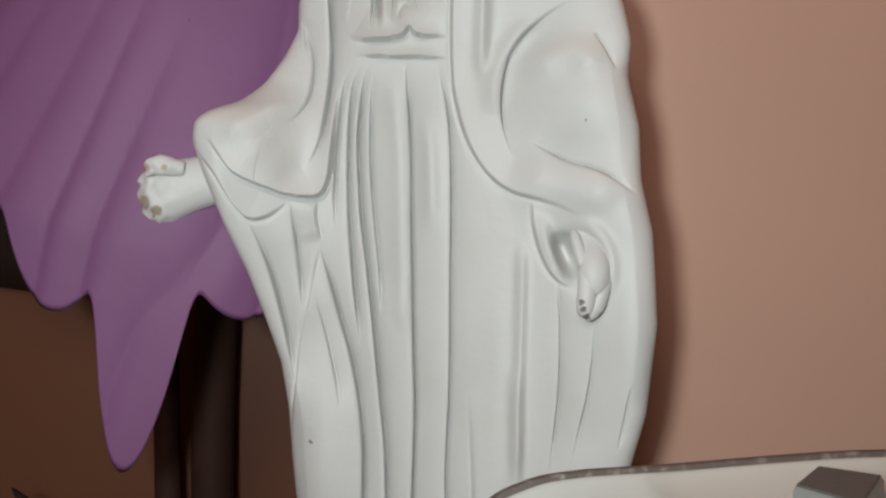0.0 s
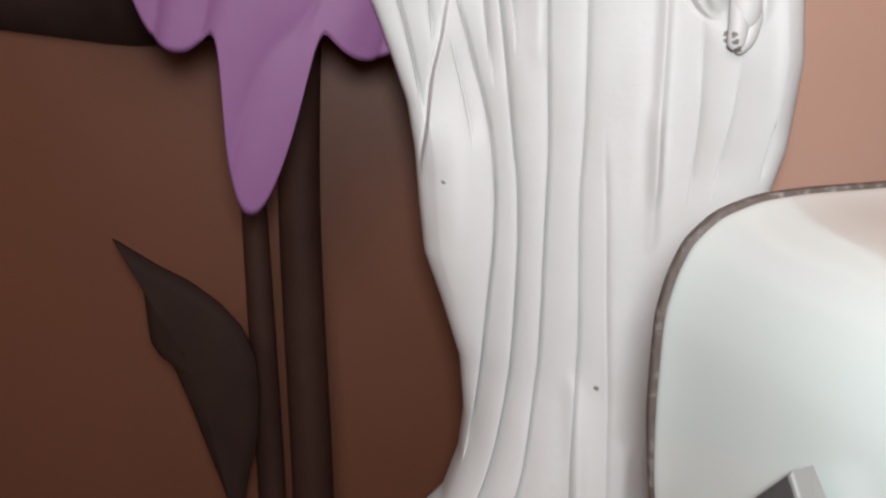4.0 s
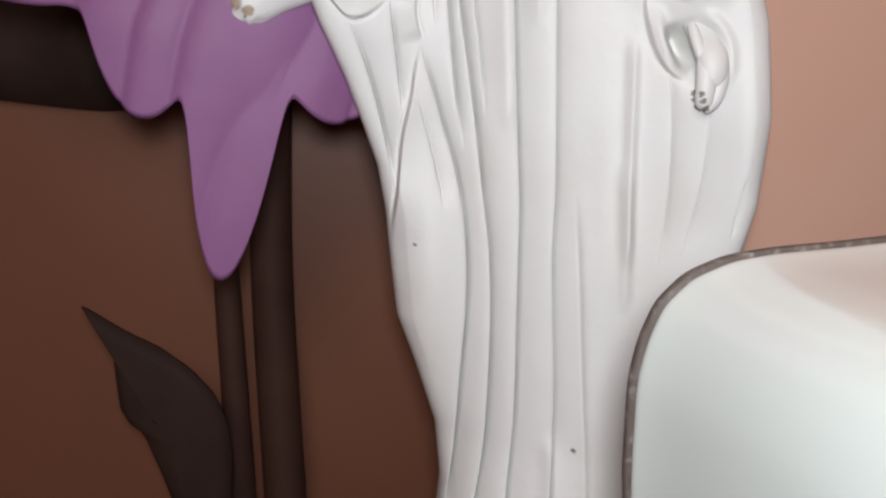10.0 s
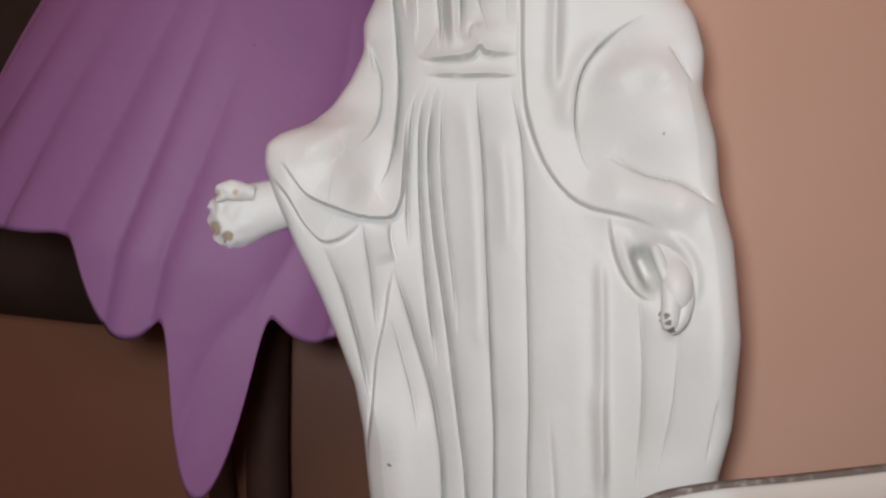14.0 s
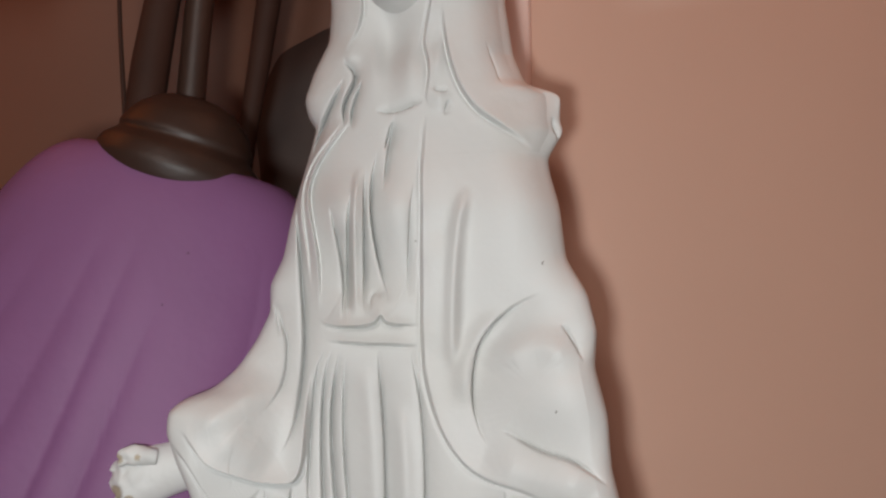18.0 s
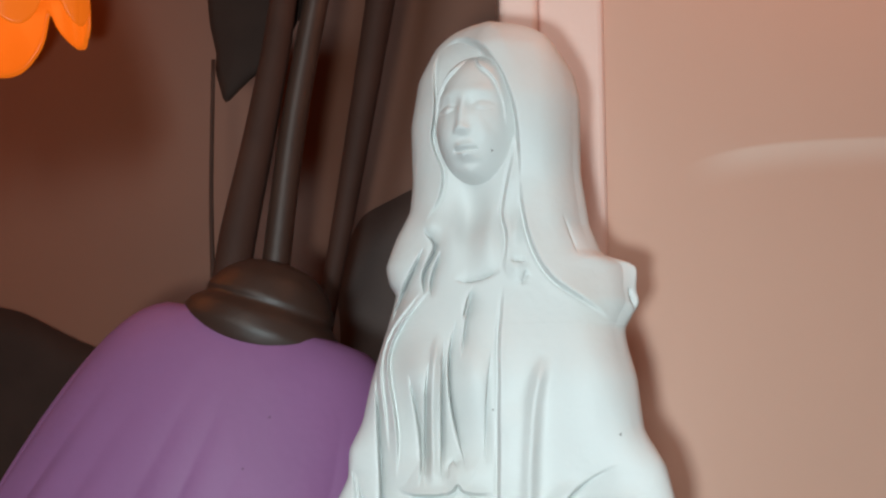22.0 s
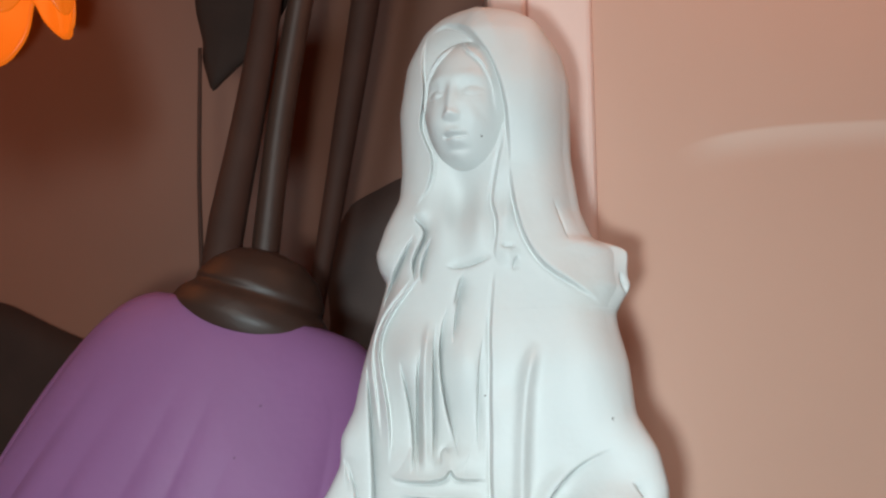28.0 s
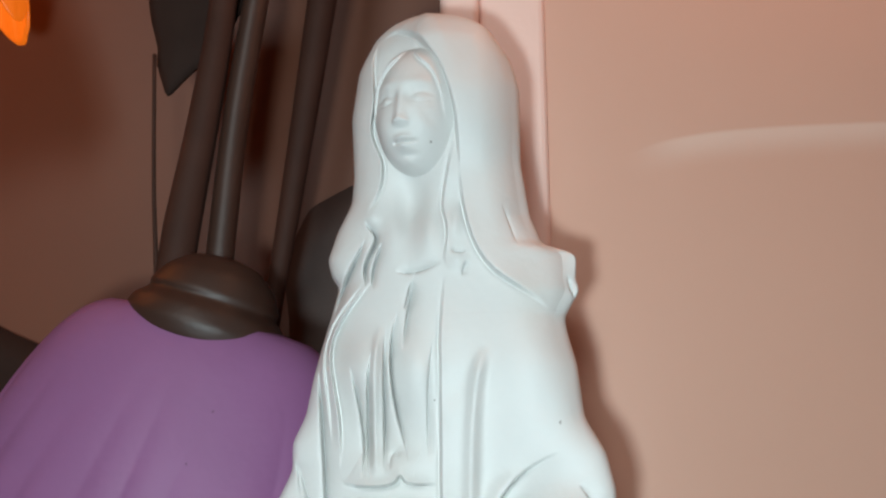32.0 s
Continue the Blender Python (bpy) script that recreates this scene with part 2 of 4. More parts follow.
add_lumps(PLASTER, 55, 0.0012)
add_lumps(SHADE_MAUVE, 40, 0.0015)
add_lumps(WALL_PINK, 14, 0.002)
add_spots(PLASTER, [(-30, 883, 0.7), (30, 803, 0.9), (69, 1004, 0.5), (19, 1067, 0.35), (18.5, 1168.5, 0.45), (68.2, 940.6, 1.0), (68.6, 938.2, 1.0), (69.8, 935.4, 1.2), (-94, 971.5, 1.1), (-88.5, 970.5, 0.6), (-91, 968, 0.7), (66, 1058, 0.35), (12, 716, 0.8)], (0.20, 0.18, 0.155))
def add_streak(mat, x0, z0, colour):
    """A pale streak in the wall paint: sharp above, fading downwards and towards its start."""
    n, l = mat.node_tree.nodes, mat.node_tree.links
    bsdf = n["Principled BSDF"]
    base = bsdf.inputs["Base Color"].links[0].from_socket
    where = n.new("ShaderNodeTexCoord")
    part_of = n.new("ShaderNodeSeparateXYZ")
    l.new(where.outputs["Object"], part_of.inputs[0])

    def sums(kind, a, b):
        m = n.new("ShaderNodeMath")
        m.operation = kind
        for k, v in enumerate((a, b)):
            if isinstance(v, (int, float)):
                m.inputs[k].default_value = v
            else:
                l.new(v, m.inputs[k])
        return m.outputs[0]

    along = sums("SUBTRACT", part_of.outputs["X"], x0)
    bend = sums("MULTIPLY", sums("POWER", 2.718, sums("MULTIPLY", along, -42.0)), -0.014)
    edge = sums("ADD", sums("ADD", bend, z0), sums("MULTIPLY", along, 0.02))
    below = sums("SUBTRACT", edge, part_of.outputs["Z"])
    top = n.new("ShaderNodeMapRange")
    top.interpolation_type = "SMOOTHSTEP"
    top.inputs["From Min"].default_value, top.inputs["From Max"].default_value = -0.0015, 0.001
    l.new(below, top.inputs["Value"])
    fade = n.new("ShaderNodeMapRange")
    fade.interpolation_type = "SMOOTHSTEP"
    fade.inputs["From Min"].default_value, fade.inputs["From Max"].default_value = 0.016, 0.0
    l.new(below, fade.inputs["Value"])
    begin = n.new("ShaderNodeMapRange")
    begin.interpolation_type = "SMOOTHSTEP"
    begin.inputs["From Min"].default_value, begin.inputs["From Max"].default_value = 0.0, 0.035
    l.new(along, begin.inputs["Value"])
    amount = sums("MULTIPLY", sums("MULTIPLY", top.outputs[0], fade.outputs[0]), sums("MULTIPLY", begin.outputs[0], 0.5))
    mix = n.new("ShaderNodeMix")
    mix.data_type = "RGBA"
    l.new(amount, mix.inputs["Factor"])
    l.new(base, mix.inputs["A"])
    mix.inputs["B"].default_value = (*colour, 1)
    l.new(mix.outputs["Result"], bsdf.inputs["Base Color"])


WALL_STREAKED = material("pink_beige_paint_streaked", (0.61, 0.375, 0.285), 0.38, vary=0.03, scale=9, bump=0.08, bump_scale=120)
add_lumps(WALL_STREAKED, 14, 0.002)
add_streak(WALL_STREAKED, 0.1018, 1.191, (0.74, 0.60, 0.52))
add_spots(PLASTER, [(-95, 973, 2.6), (-90, 970, 2.0), (-93.5, 986, 1.8), (-86, 986.5, 1.2)], (0.44, 0.37, 0.27))
add_spots(SHADE_MAUVE, [(-81, 1044, 0.7), (-72, 1065, 0.5)], (0.15, 0.06, 0.14))
for mat, level in ((LEAF_AND_ZONE, 0.12), (BRONZE_DARK, 0.2), (SHADE_MAUVE, 0.3), (BROWN, 0.3)):
    mat.node_tree.nodes["Principled BSDF"].inputs["Specular IOR Level"].default_value = level


def link(name, verts, faces, mat, parent=None, smooth=True, label=""):
    mesh = bpy.data.meshes.new(name)
    mesh.from_pydata([tuple(v) for v in verts], [], [tuple(f) for f in faces])
    if smooth:
        mesh.polygons.foreach_set("use_smooth", [True] * len(mesh.polygons))
    mesh.materials.append(mat)
    ob = new(name, mesh)
    ob.parent = parent
    if label:
        ob["label"] = label
    return ob


def grid_faces(rows, cols, wrap=True, start=0):
    faces = []
    for i in range(rows - 1):
        for j in range(cols if wrap else cols - 1):
            k = (j + 1) % cols
            faces.append((start + i * cols + j, start + i * cols + k, start + (i + 1) * cols + k, start + (i + 1) * cols + j))
    return faces


def box(name, lo, hi, mat, parent=None, bevel=0.0, label=""):
    bm = bmesh.new()
    bmesh.ops.create_cube(bm, size=1)
    for v in bm.verts:
        v.co = Vector([(lo[k] + hi[k]) / 2 + v.co[k] * (hi[k] - lo[k]) for k in range(3)])
    if bevel:
        bmesh.ops.bevel(bm, geom=list(bm.edges), offset=bevel, segments=3, affect="EDGES", profile=0.5)
    return part(name, bm, mat, parent, label)


def part(name, bm, mat, parent=None, label=""):
    mesh = bpy.data.meshes.new(name)
    bm.to_mesh(mesh)
    bm.free()
    mesh.materials.append(mat)
    ob = new(name, mesh)
    ob.parent = parent
    if label:
        ob["label"] = label
    return ob


def tube(name, points, radii, mat, parent=None, sides=20, flat=1.0, label=""):
    """A round bar along points, smoothed, with one radius a point."""
    pts, rad = np.array(points, float), np.array(radii, float)
    s = np.linspace(0, len(pts) - 1, (len(pts) - 1) * 8 + 1)
    k = np.arange(len(pts))
    fine = np.stack([np.interp(s, k, pts[:, c]) for c in range(3)], 1)
    rad = np.interp(s, k, rad)
    for _ in range(6):
        fine[1:-1] = (fine[:-2] + 2 * fine[1:-1] + fine[2:]) / 4
    ahead = np.gradient(fine, axis=0)
    ahead /= np.linalg.norm(ahead, axis=1)[:, None]
    side = np.cross(ahead, (0, 1, 0))
    side /= np.linalg.norm(side, axis=1)[:, None]
    front = np.cross(side, ahead)
    a = np.linspace(0, 2 * np.pi, sides, endpoint=False)
    ring = fine[:, None] + rad[:, None, None] * (np.cos(a)[None, :, None] * side[:, None] + flat * np.sin(a)[None, :, None] * front[:, None])
    verts = ring.reshape(-1, 3)
    faces = grid_faces(len(fine), sides)
    faces += [tuple(range(sides))[::-1], tuple(range((len(fine) - 1) * sides, len(fine) * sides))]
    return link(name, verts, faces, mat, parent, label=label)


def empty(name, place, label, category, group=""):
    ob = new(name)
    ob.location = place
    ob.empty_display_size = 0.05
    return tagged(ob, label, category, group)


def settle(ob):
    """Parts are modelled in world places: keep them there under their thing."""
    for o in ob.children:
        o.matrix_parent_inverse = Matrix.Translation(ob.location).inverted()


# ---- setting ----
TABLE = 0.675
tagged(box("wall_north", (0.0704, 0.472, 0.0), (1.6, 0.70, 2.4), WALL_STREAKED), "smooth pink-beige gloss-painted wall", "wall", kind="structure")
tagged(box("wall_panel", (-1.6, 0.575, 0.0), (0.022, 0.70, 2.4), BROWN), "dark reddish-brown painted wall panel", "wall", kind="structure")
tagged(box("trim", (0.0219, 0.464, 0.0), (0.040, 0.70, 2.4), TRIM, bevel=0.003), "pale pink painted moulding beside the brown panel", "trim", kind="structure")
tagged(box("trim", (0.040, 0.468, 0.0), (0.0704, 0.70, 2.4), TRIM, bevel=0.003), "flat pale pink painted trim board", "trim", kind="structure")
tagged(box("wall_east", (1.6, -1.6, 0.0), (1.7, 0.70, 2.4), WALL_PINK), "plain pink-beige side wall", "wall", kind="structure")
tagged(box("wall_west", (-1.7, -1.6, 0.0), (-1.6, 0.70, 2.4), WALL_PINK), "plain pink-beige side wall", "wall", kind="structure")
tagged(box("wall_south", (-1.7, -1.7, 0.0), (1.7, -1.6, 2.4), WALL_PINK), "plain pink-beige wall behind", "wall", kind="structure")
tagged(box("floor", (-1.7, -1.7, -0.1), (1.7, 0.7, 0.0), WOOD), "brown floor", "floor", kind="structure")
tagged(box("ceiling", (-1.7, -1.7, 2.4), (1.7, 0.7, 2.5), WALL_PINK), "plain ceiling", "ceiling", kind="structure")
table = empty("table", (0, 0.42, 0.0), "dark brown wooden table under the statue", "table")
box("tabletop", (-0.55, 0.06, TABLE - 0.03), (0.55, 0.461, TABLE), WOOD, table, bevel=0.004)
for sx in (-0.52, 0.48):
    for sy in (0.08, 0.43):
        box("leg", (sx, sy, 0.0), (sx + 0.04, sy + 0.03, TABLE - 0.03), WOOD, table)
settle(table)


# ---- statue ----
def smooth_line(z, knots, rounds=10):
    zs, vs = zip(*sorted(knots))
    v = np.interp(z, zs, vs)
    for _ in range(rounds):
        v[1:-1] = (v[:-2] + 2 * v[1:-1] + v[2:]) / 4
    return v


def near(X, Z, points):
    """Distance from a line of points (in millimetres), the side on which a place lies, and a share that fades past its ends."""
    p = np.array(points, float) / 1000
    if len(p) > 2:
        s = np.linspace(0, len(p) - 1, (len(p) - 1) * 3 + 1)
        p = np.stack([np.interp(s, np.arange(len(p)), p[:, c]) for c in (0, 1)], 1)
        for _ in range(2):
            p[1:-1] = (p[:-2] + 2 * p[1:-1] + p[2:]) / 4
    best, side, past, at = np.full(X.shape, 9.0), np.ones(X.shape), np.zeros(X.shape), np.zeros(X.shape)
    run = 0.0
    last = len(p) - 2
    for i, ((x0, z0), (x1, z1)) in enumerate(zip(p[:-1], p[1:])):
        dx, dz = x1 - x0, z1 - z0
        raw = ((X - x0) * dx + (Z - z0) * dz) / (dx * dx + dz * dz)
        f = np.clip(raw, 0, 1)
        over = (np.maximum(0, -raw) if i == 0 else 0) + (np.maximum(0, raw - 1) if i == last else 0)
        ex, ez = X - x0 - f * dx, Z - z0 - f * dz
        d = np.hypot(ex, ez)
        closer = d < best
        best = np.where(closer, d, best)
        side = np.where(closer, np.sign(dx * ez - dz * ex), side)
        past = np.where(closer, over * math.hypot(dx, dz), past)
        at = np.where(closer, run + f * math.hypot(dx, dz), at)
        run += math.hypot(dx, dz)
    return best, side, np.exp(-((past / 0.004) ** 2)), np.minimum(at, run - at), run


def around(X, Z, points, reach):
    """The places within reach (in millimetres) of a line's box."""
    p, r = np.array(points, float) / 1000, reach / 1000
    return (X > p[:, 0].min() - r) & (X < p[:, 0].max() + r) & (Z > p[:, 1].min() - r) & (Z < p[:, 1].max() + r)


def groove(X, Z, points, deep, wide):
    out, m = np.zeros(X.shape), around(X, Z, points, wide * 4)
    d, _, ends, inward, run = near(X[m], Z[m], points)
    ends = ends * (np.clip(inward / min(0.02, run * 0.4), 0, 1) if run > 0.02 else 1)
    out[m] = -deep / 1000 * np.exp(-((d * 1000 / wide) ** 2)) * ends
    return out


def ridge(X, Z, points, high, wide):
    """A soft rounded fold, or a hollow where high is negative, along a line."""
    out, m = np.zeros(X.shape), around(X, Z, points, wide * 4)
    d, _, ends, inward, run = near(X[m], Z[m], points)
    f = np.clip(inward / min(0.012, run * 0.4), 0, 1)
    out[m] = 1.4 * high / 1000 * np.exp(-((d * 1000 / wide) ** 2)) * ends * f * f * (3 - 2 * f)
    return out


def pleat(X, Z, points, deep, fade):
    """The edge of one pleat over the next: a sharp step down on one side of the line, rising softly away from it."""
    out, m = np.zeros(X.shape), around(X, Z, points, fade * 5)
    d, side, ends, inward, run = near(X[m], Z[m], points)
    s = side * d * 1000
    f = np.clip(inward / min(0.022, run * 0.35), 0, 1)
    over, under = np.maximum(s, 0), np.maximum(-s, 0)
    fall = 0.5 * np.exp(-((over / 0.9) ** 1.5)) + 0.7 * np.exp(-((over / fade) ** 1.2))
    roll = 0.16 * np.exp(-under / 1.0)
    step = 0.5 * (1 + np.tanh((s - 0.05) / 0.18))
    out[m] = -1.45 * deep * (step * fall + (1 - step) * roll) / 1000 * ends * f * f * (3 - 2 * f)
    return out


def lip(X, Z, points, high, reach, sign, sharp=0.3):
    """An edge of cloth: raised on one side of the line, falling off over reach."""
    out, m = np.zeros(X.shape), around(X, Z, points, reach * 7)
    d, side, ends, inward, run = near(X[m], Z[m], points)
    f = np.clip(inward / min(0.03, run * 0.3), 0, 1)
    ends = ends * f * f * (3 - 2 * f)
    s = side * sign * d * 1000
    foot = 0.35 * min(high, 4.0) * np.exp(-(((s + 0.7) / 0.8) ** 2))
    out[m] = (1.25 * high * 0.5 * (1 + np.tanh(s / sharp)) * np.exp(-np.maximum(s, 0) / reach) - foot) / 1000 * ends
    return out


def turn_away(X, Z, points, slope, reach):
    """The surface bends back past a line, over reach millimetres."""
    out, m = np.zeros(X.shape), around(X, Z, points, reach * 1.5)
    d, side, ends, inward, run = near(X[m], Z[m], points)
    s = np.maximum(side * d * 1000, 0)
    f = np.clip(inward / min(0.02, run * 0.4), 0, 1)
    out[m] = -slope * reach * (np.sqrt(1 + (s / reach) ** 2 * 2) - 1) / 1000 * ends * f * f * (3 - 2 * f)
    return out


def bulge(X, Z, x, z, wide, tall, high, lean=0.0):
    a = math.radians(lean)
    ex, ez = (X - x / 1000) * 1000, (Z - z / 1000) * 1000
    u, v = ex * math.cos(a) + ez * math.sin(a), -ex * math.sin(a) + ez * math.cos(a)
    return high / 1000 * np.exp(-((u / wide) ** 2) - (v / tall) ** 2)


def statue():
    front, back = 1050, 40
    zs = np.concatenate([np.arange(TABLE, 1.10, 0.0006), np.arange(1.10, 1.2335, 0.0006)])
    left = [(0.675, -50), (0.695, -50), (0.718, -47), (0.733, -40), (0.743, -29), (0.763, -22), (0.781, -20), (0.806, -22), (0.832, -30), (0.852, -37), (0.870, -39),
            (0.894, -41), (0.912, -44), (0.930, -50), (0.947, -56), (0.965, -64), (0.976, -68), (0.984, -71), (0.996, -74.5), (1.004, -74), (1.009, -68),
            (1.011, -60), (1.019, -51), (1.030, -44), (1.041, -39), (1.052, -39), (1.063, -34), (1.079, -31), (1.090, -28), (1.104, -24), (1.116, -21),
            (1.119, -24), (1.127, -26), (1.139, -22), (1.151, -16), (1.163, -15), (1.188, -16), (1.208, -13), (1.222, -6), (1.228, 1), (1.2315, 8), (1.2335, 15)]
    right = [(0.675, 75), (0.695, 74), (0.708, 72), (0.729, 63), (0.754, 58), (0.80, 64), (0.84, 76), (0.875, 87), (0.90, 93), (0.932, 96), (0.950, 95),
             (0.965, 94), (0.983, 90), (1.002, 89), (1.020, 85), (1.033, 86), (1.047, 83), (1.060, 76), (1.080, 74), (1.092, 71), (1.0985, 70), (1.104, 73), (1.109, 76),
             (1.113, 74.5), (1.120, 75), (1.1235, 75), (1.126, 71), (1.1275, 63), (1.141, 58), (1.163, 55), (1.195, 55), (1.207, 52), (1.222, 43), (1.228, 34), (1.2315, 25), (1.2335, 18)]
    xl, xr = (smooth_line(zs, [(z, x / 1000) for z, x in k], 12) for k in (left, right))
    a = np.concatenate([np.linspace(np.pi, 0, front), np.linspace(0, -np.pi, back + 2)[1:-1]])
    # the middle of the front follows a calm outline, only its edges the real one
    calm_l, calm_r = xl.copy(), xr.copy()
    for _ in range(2500):
        for q in (calm_l, calm_r):
            q[1:-1] = (q[:-2] + 2 * q[1:-1] + q[2:]) / 4
    c = np.cos(a)[None]
    edge = np.clip((np.abs(c) - 0.35) / 0.65, 0, 1)
    edge = edge * edge * (3 - 2 * edge)
    X = ((calm_l + calm_r) / 2)[:, None] + ((calm_r - calm_l) / 2)[:, None] * c
    X = X + np.where(c < 0, (xl - calm_l)[:, None], (xr - calm_r)[:, None]) * edge
    Z = np.repeat(zs[:, None], len(a), 1)
    thick = smooth_line(zs, [(0.695, 0.046), (0.73, 0.036), (0.80, 0.026), (0.90, 0.026), (0.98, 0.026), (1.03, 0.024), (1.08, 0.028), (1.11, 0.026), (1.14, 0.024), (1.19, 0.031), (1.215, 0.027), (1.226, 0.020), (1.2315, 0.010), (1.2335, 0.003)], 30)
    s = np.abs(np.sin(a))[None]
    facing = (np.sin(a) > 0)[None]
    middle = 0.437 - 0.20 * (X - 0.02) - 0.5 * 0.010 * np.log1p(np.exp((X - 0.05) / 0.010)) - 0.9 * 0.008 * np.log1p(np.exp((-0.032 - X) / 0.008))
    bend = smooth_line(zs, [(0.675, 0.62), (1.02, 0.62), (1.07, 0.72), (1.13, 0.85), (1.2335, 0.9)], 20)[:, None]
    Y = np.where(facing, middle - thick[:, None] * s ** bend, middle + 0.8 * thick[:, None] * s ** 0.7)
    # cloth relief on the front
    d = np.zeros_like(X)
    d += RELIEF(X, Z)
    Y = Y - np.where(facing, d * np.clip(s * 2.2, 0, 1), 0)
    verts = np.stack([X, Y, Z], -1).reshape(-1, 3)
    rows, cols = X.shape
    faces = grid_faces(rows, cols)
    faces.append(tuple(range(cols))[::-1])
    faces.append(tuple(range((rows - 1) * cols, rows * cols)))
    return verts, faces


def RELIEF(X, Z):
    """Cloth relief of the front, in metres: pleats, edges of cloth and the limbs under it."""
    d = np.zeros_like(X)
    # gown pleats below the belt
    d += pleat(X, Z, [(-13.1, 1027.8), (-16.3, 1018.6), (-17.6, 1008.1), (-17.8, 995.3), (-17.6, 980.3), (-16.6, 965.4), (-15.6, 952.7), (-14.5, 939.9), (-12.8, 927.1), (-11.4, 917.4)], 4.2, 4)
    d += pleat(X, Z, [(-9.9, 1027.4), (-12.6, 1016.5), (-14.1, 1005.8), (-14.3, 995.2), (-13.4, 980.3), (-12.1, 965.5), (-10.1, 952.7), (-8.3, 937.8), (-6.4, 922.8), (-5.1, 909.8), (-3.4, 894.6), (-1.6, 879.8), (-1.1, 858.5), (-1.5, 840.8), (-2.1, 825), (-3.2, 804.2), (-6.2, 785.1), (-9.5, 768.4), (-15.1, 750.9), (-21.1, 738.1), (-28.2, 726.8), (-32.9, 720.1), (-50.1, 695.5)], 4.6, 3.6)
    d += pleat(X, Z, [(-7.9, 1024.9), (-9.1, 1014.4), (-9.4, 997.3), (-8.5, 980.4), (-6.9, 965.6), (-5.5, 955), (-4.3, 940.2), (-3.8, 929.5)], 3.6, 8.5)
    d += pleat(X, Z, [(4.2, 1027.6), (4.9, 1016.2), (6, 1001.5), (6.8, 986.8), (7, 965.8), (7.7, 949), (8.1, 932.2), (8.7, 915.3), (9.5, 897.9), (9, 876.6), (8.6, 855.3), (8.3, 833.3), (7.8, 810.5), (5.7, 792), (3.9, 775), (1.1, 759), (-4, 743.3), (-9.2, 729.2), (-11.6, 722.3), (-21.5, 694)], 4.4, 5)
    d += pleat(X, Z, [(16.4, 1026.9), (18.2, 1018.1), (20.3, 1007.6), (21.3, 997.2), (21.9, 980.7), (22, 961.9), (22.1, 941), (22.4, 920.1), (22.3, 899.2), (21, 877), (22.6, 834), (22.7, 811.5), (21.2, 788.8), (20.1, 766.2), (20.5, 729.7), (20.8, 699.7)], 3.4, 4)
    d += ridge(X, Z, [(11.4, 1007.7), (13.7, 995.2), (14.6, 980.6), (14.7, 961.8)], 1.5, 3)
    d += ridge(X, Z, [(-1.6, 1022.6), (1.7, 1001.5), (2.9, 980.5), (3.5, 955.2), (4.6, 923.6)], 1.2, 3.2)
    d += ridge(X, Z, [(48.1, 962.4), (48.1, 941.9), (47.9, 921.5), (47.5, 900.9), (47.5, 874)], 1.6, 2)
    d += pleat(X, Z, [(60.1, 950.8), (61.7, 934.5), (62, 920.4), (61.7, 906.2), (60.4, 891.7), (58.7, 875)], 2.2, 4)
    d += pleat(X, Z, [(73.5, 935.8), (73.3, 923.2), (72.1, 909), (69.1, 894.5), (66.2, 879.7)], 2, 6)
    d += pleat(X, Z, [(86.1, 912.4), (84.5, 902.3), (82.1, 887.7)], 1.2, 5)
    d += lip(X, Z, [(29.7, 909.8), (32.2, 866.9), (33.2, 834.4), (35.5, 800.4), (35.2, 778), (35.4, 729.9), (35.5, 699.9)], 1.6, 9, 1, 1.8)
    d += ridge(X, Z, [(46.2, 918), (46.9, 888.2), (47.4, 856.9)], 1.4, 2.5)
    d += ridge(X, Z, [(20.8, 811.4), (22.3, 784.3), (23, 757.2), (24.5, 728.4), (26.1, 698.4)], 1.8, 3.5)
    d += ridge(X, Z, [(41.7, 785.1), (40.6, 762), (40.3, 729.5)], 1.6, 4)
    d += pleat(X, Z, [(15.7, 742.9), (16.1, 733.9), (16.9, 726.3)], 1.8, 4)
    # thigh and cleft
    d += pleat(X, Z, [(-28.1, 959.9), (-25.5, 950.3), (-22.3, 939.6), (-18.9, 926.7), (-15.5, 916), (-12.8, 903.1), (-10.9, 890), (-10.1, 875), (-10.4, 856.1), (-12.3, 835.7), (-13.5, 819.2), (-14.8, 799.8), (-17.9, 777.1), (-21.8, 758.4)], 5, 4.5)
    d += pleat(X, Z, [(-29.1, 939.7), (-26.2, 928.9), (-22.9, 916.1), (-20.1, 903.3), (-19.3, 894.8)], 2, 6)
    d += lip(X, Z, [(-27, 959.4), (-29.8, 948.2), (-31.1, 937.6), (-33.9, 927.3), (-35.4, 917.4), (-36.5, 902.2), (-39, 888), (-38, 879)], 5, 8, 1)
    # mantle below the raised arm
    d += pleat(X, Z, [(-38.8, 975.3), (-37.7, 965.1), (-36.4, 955.4), (-35.4, 943.6), (-34.3, 930.5)], 3.2, 4)
    d += pleat(X, Z, [(-54.1, 967.4), (-50.6, 959.6), (-47.3, 950), (-44.4, 939.2), (-41.5, 926.3), (-39, 913.3), (-37, 902.4)], 4.6, 5)
    d += lip(X, Z, [(-28.4, 975.5), (-29.5, 969.5), (-28, 963.1), (-26.7, 959.3)], 2.4, 6, -1)
    d += pleat(X, Z, [(-16.4, 1027.6), (-19.8, 1018.6), (-21.4, 1005.8), (-22.3, 993), (-22.7, 978.1), (-22, 963.2)], 3.8, 6)
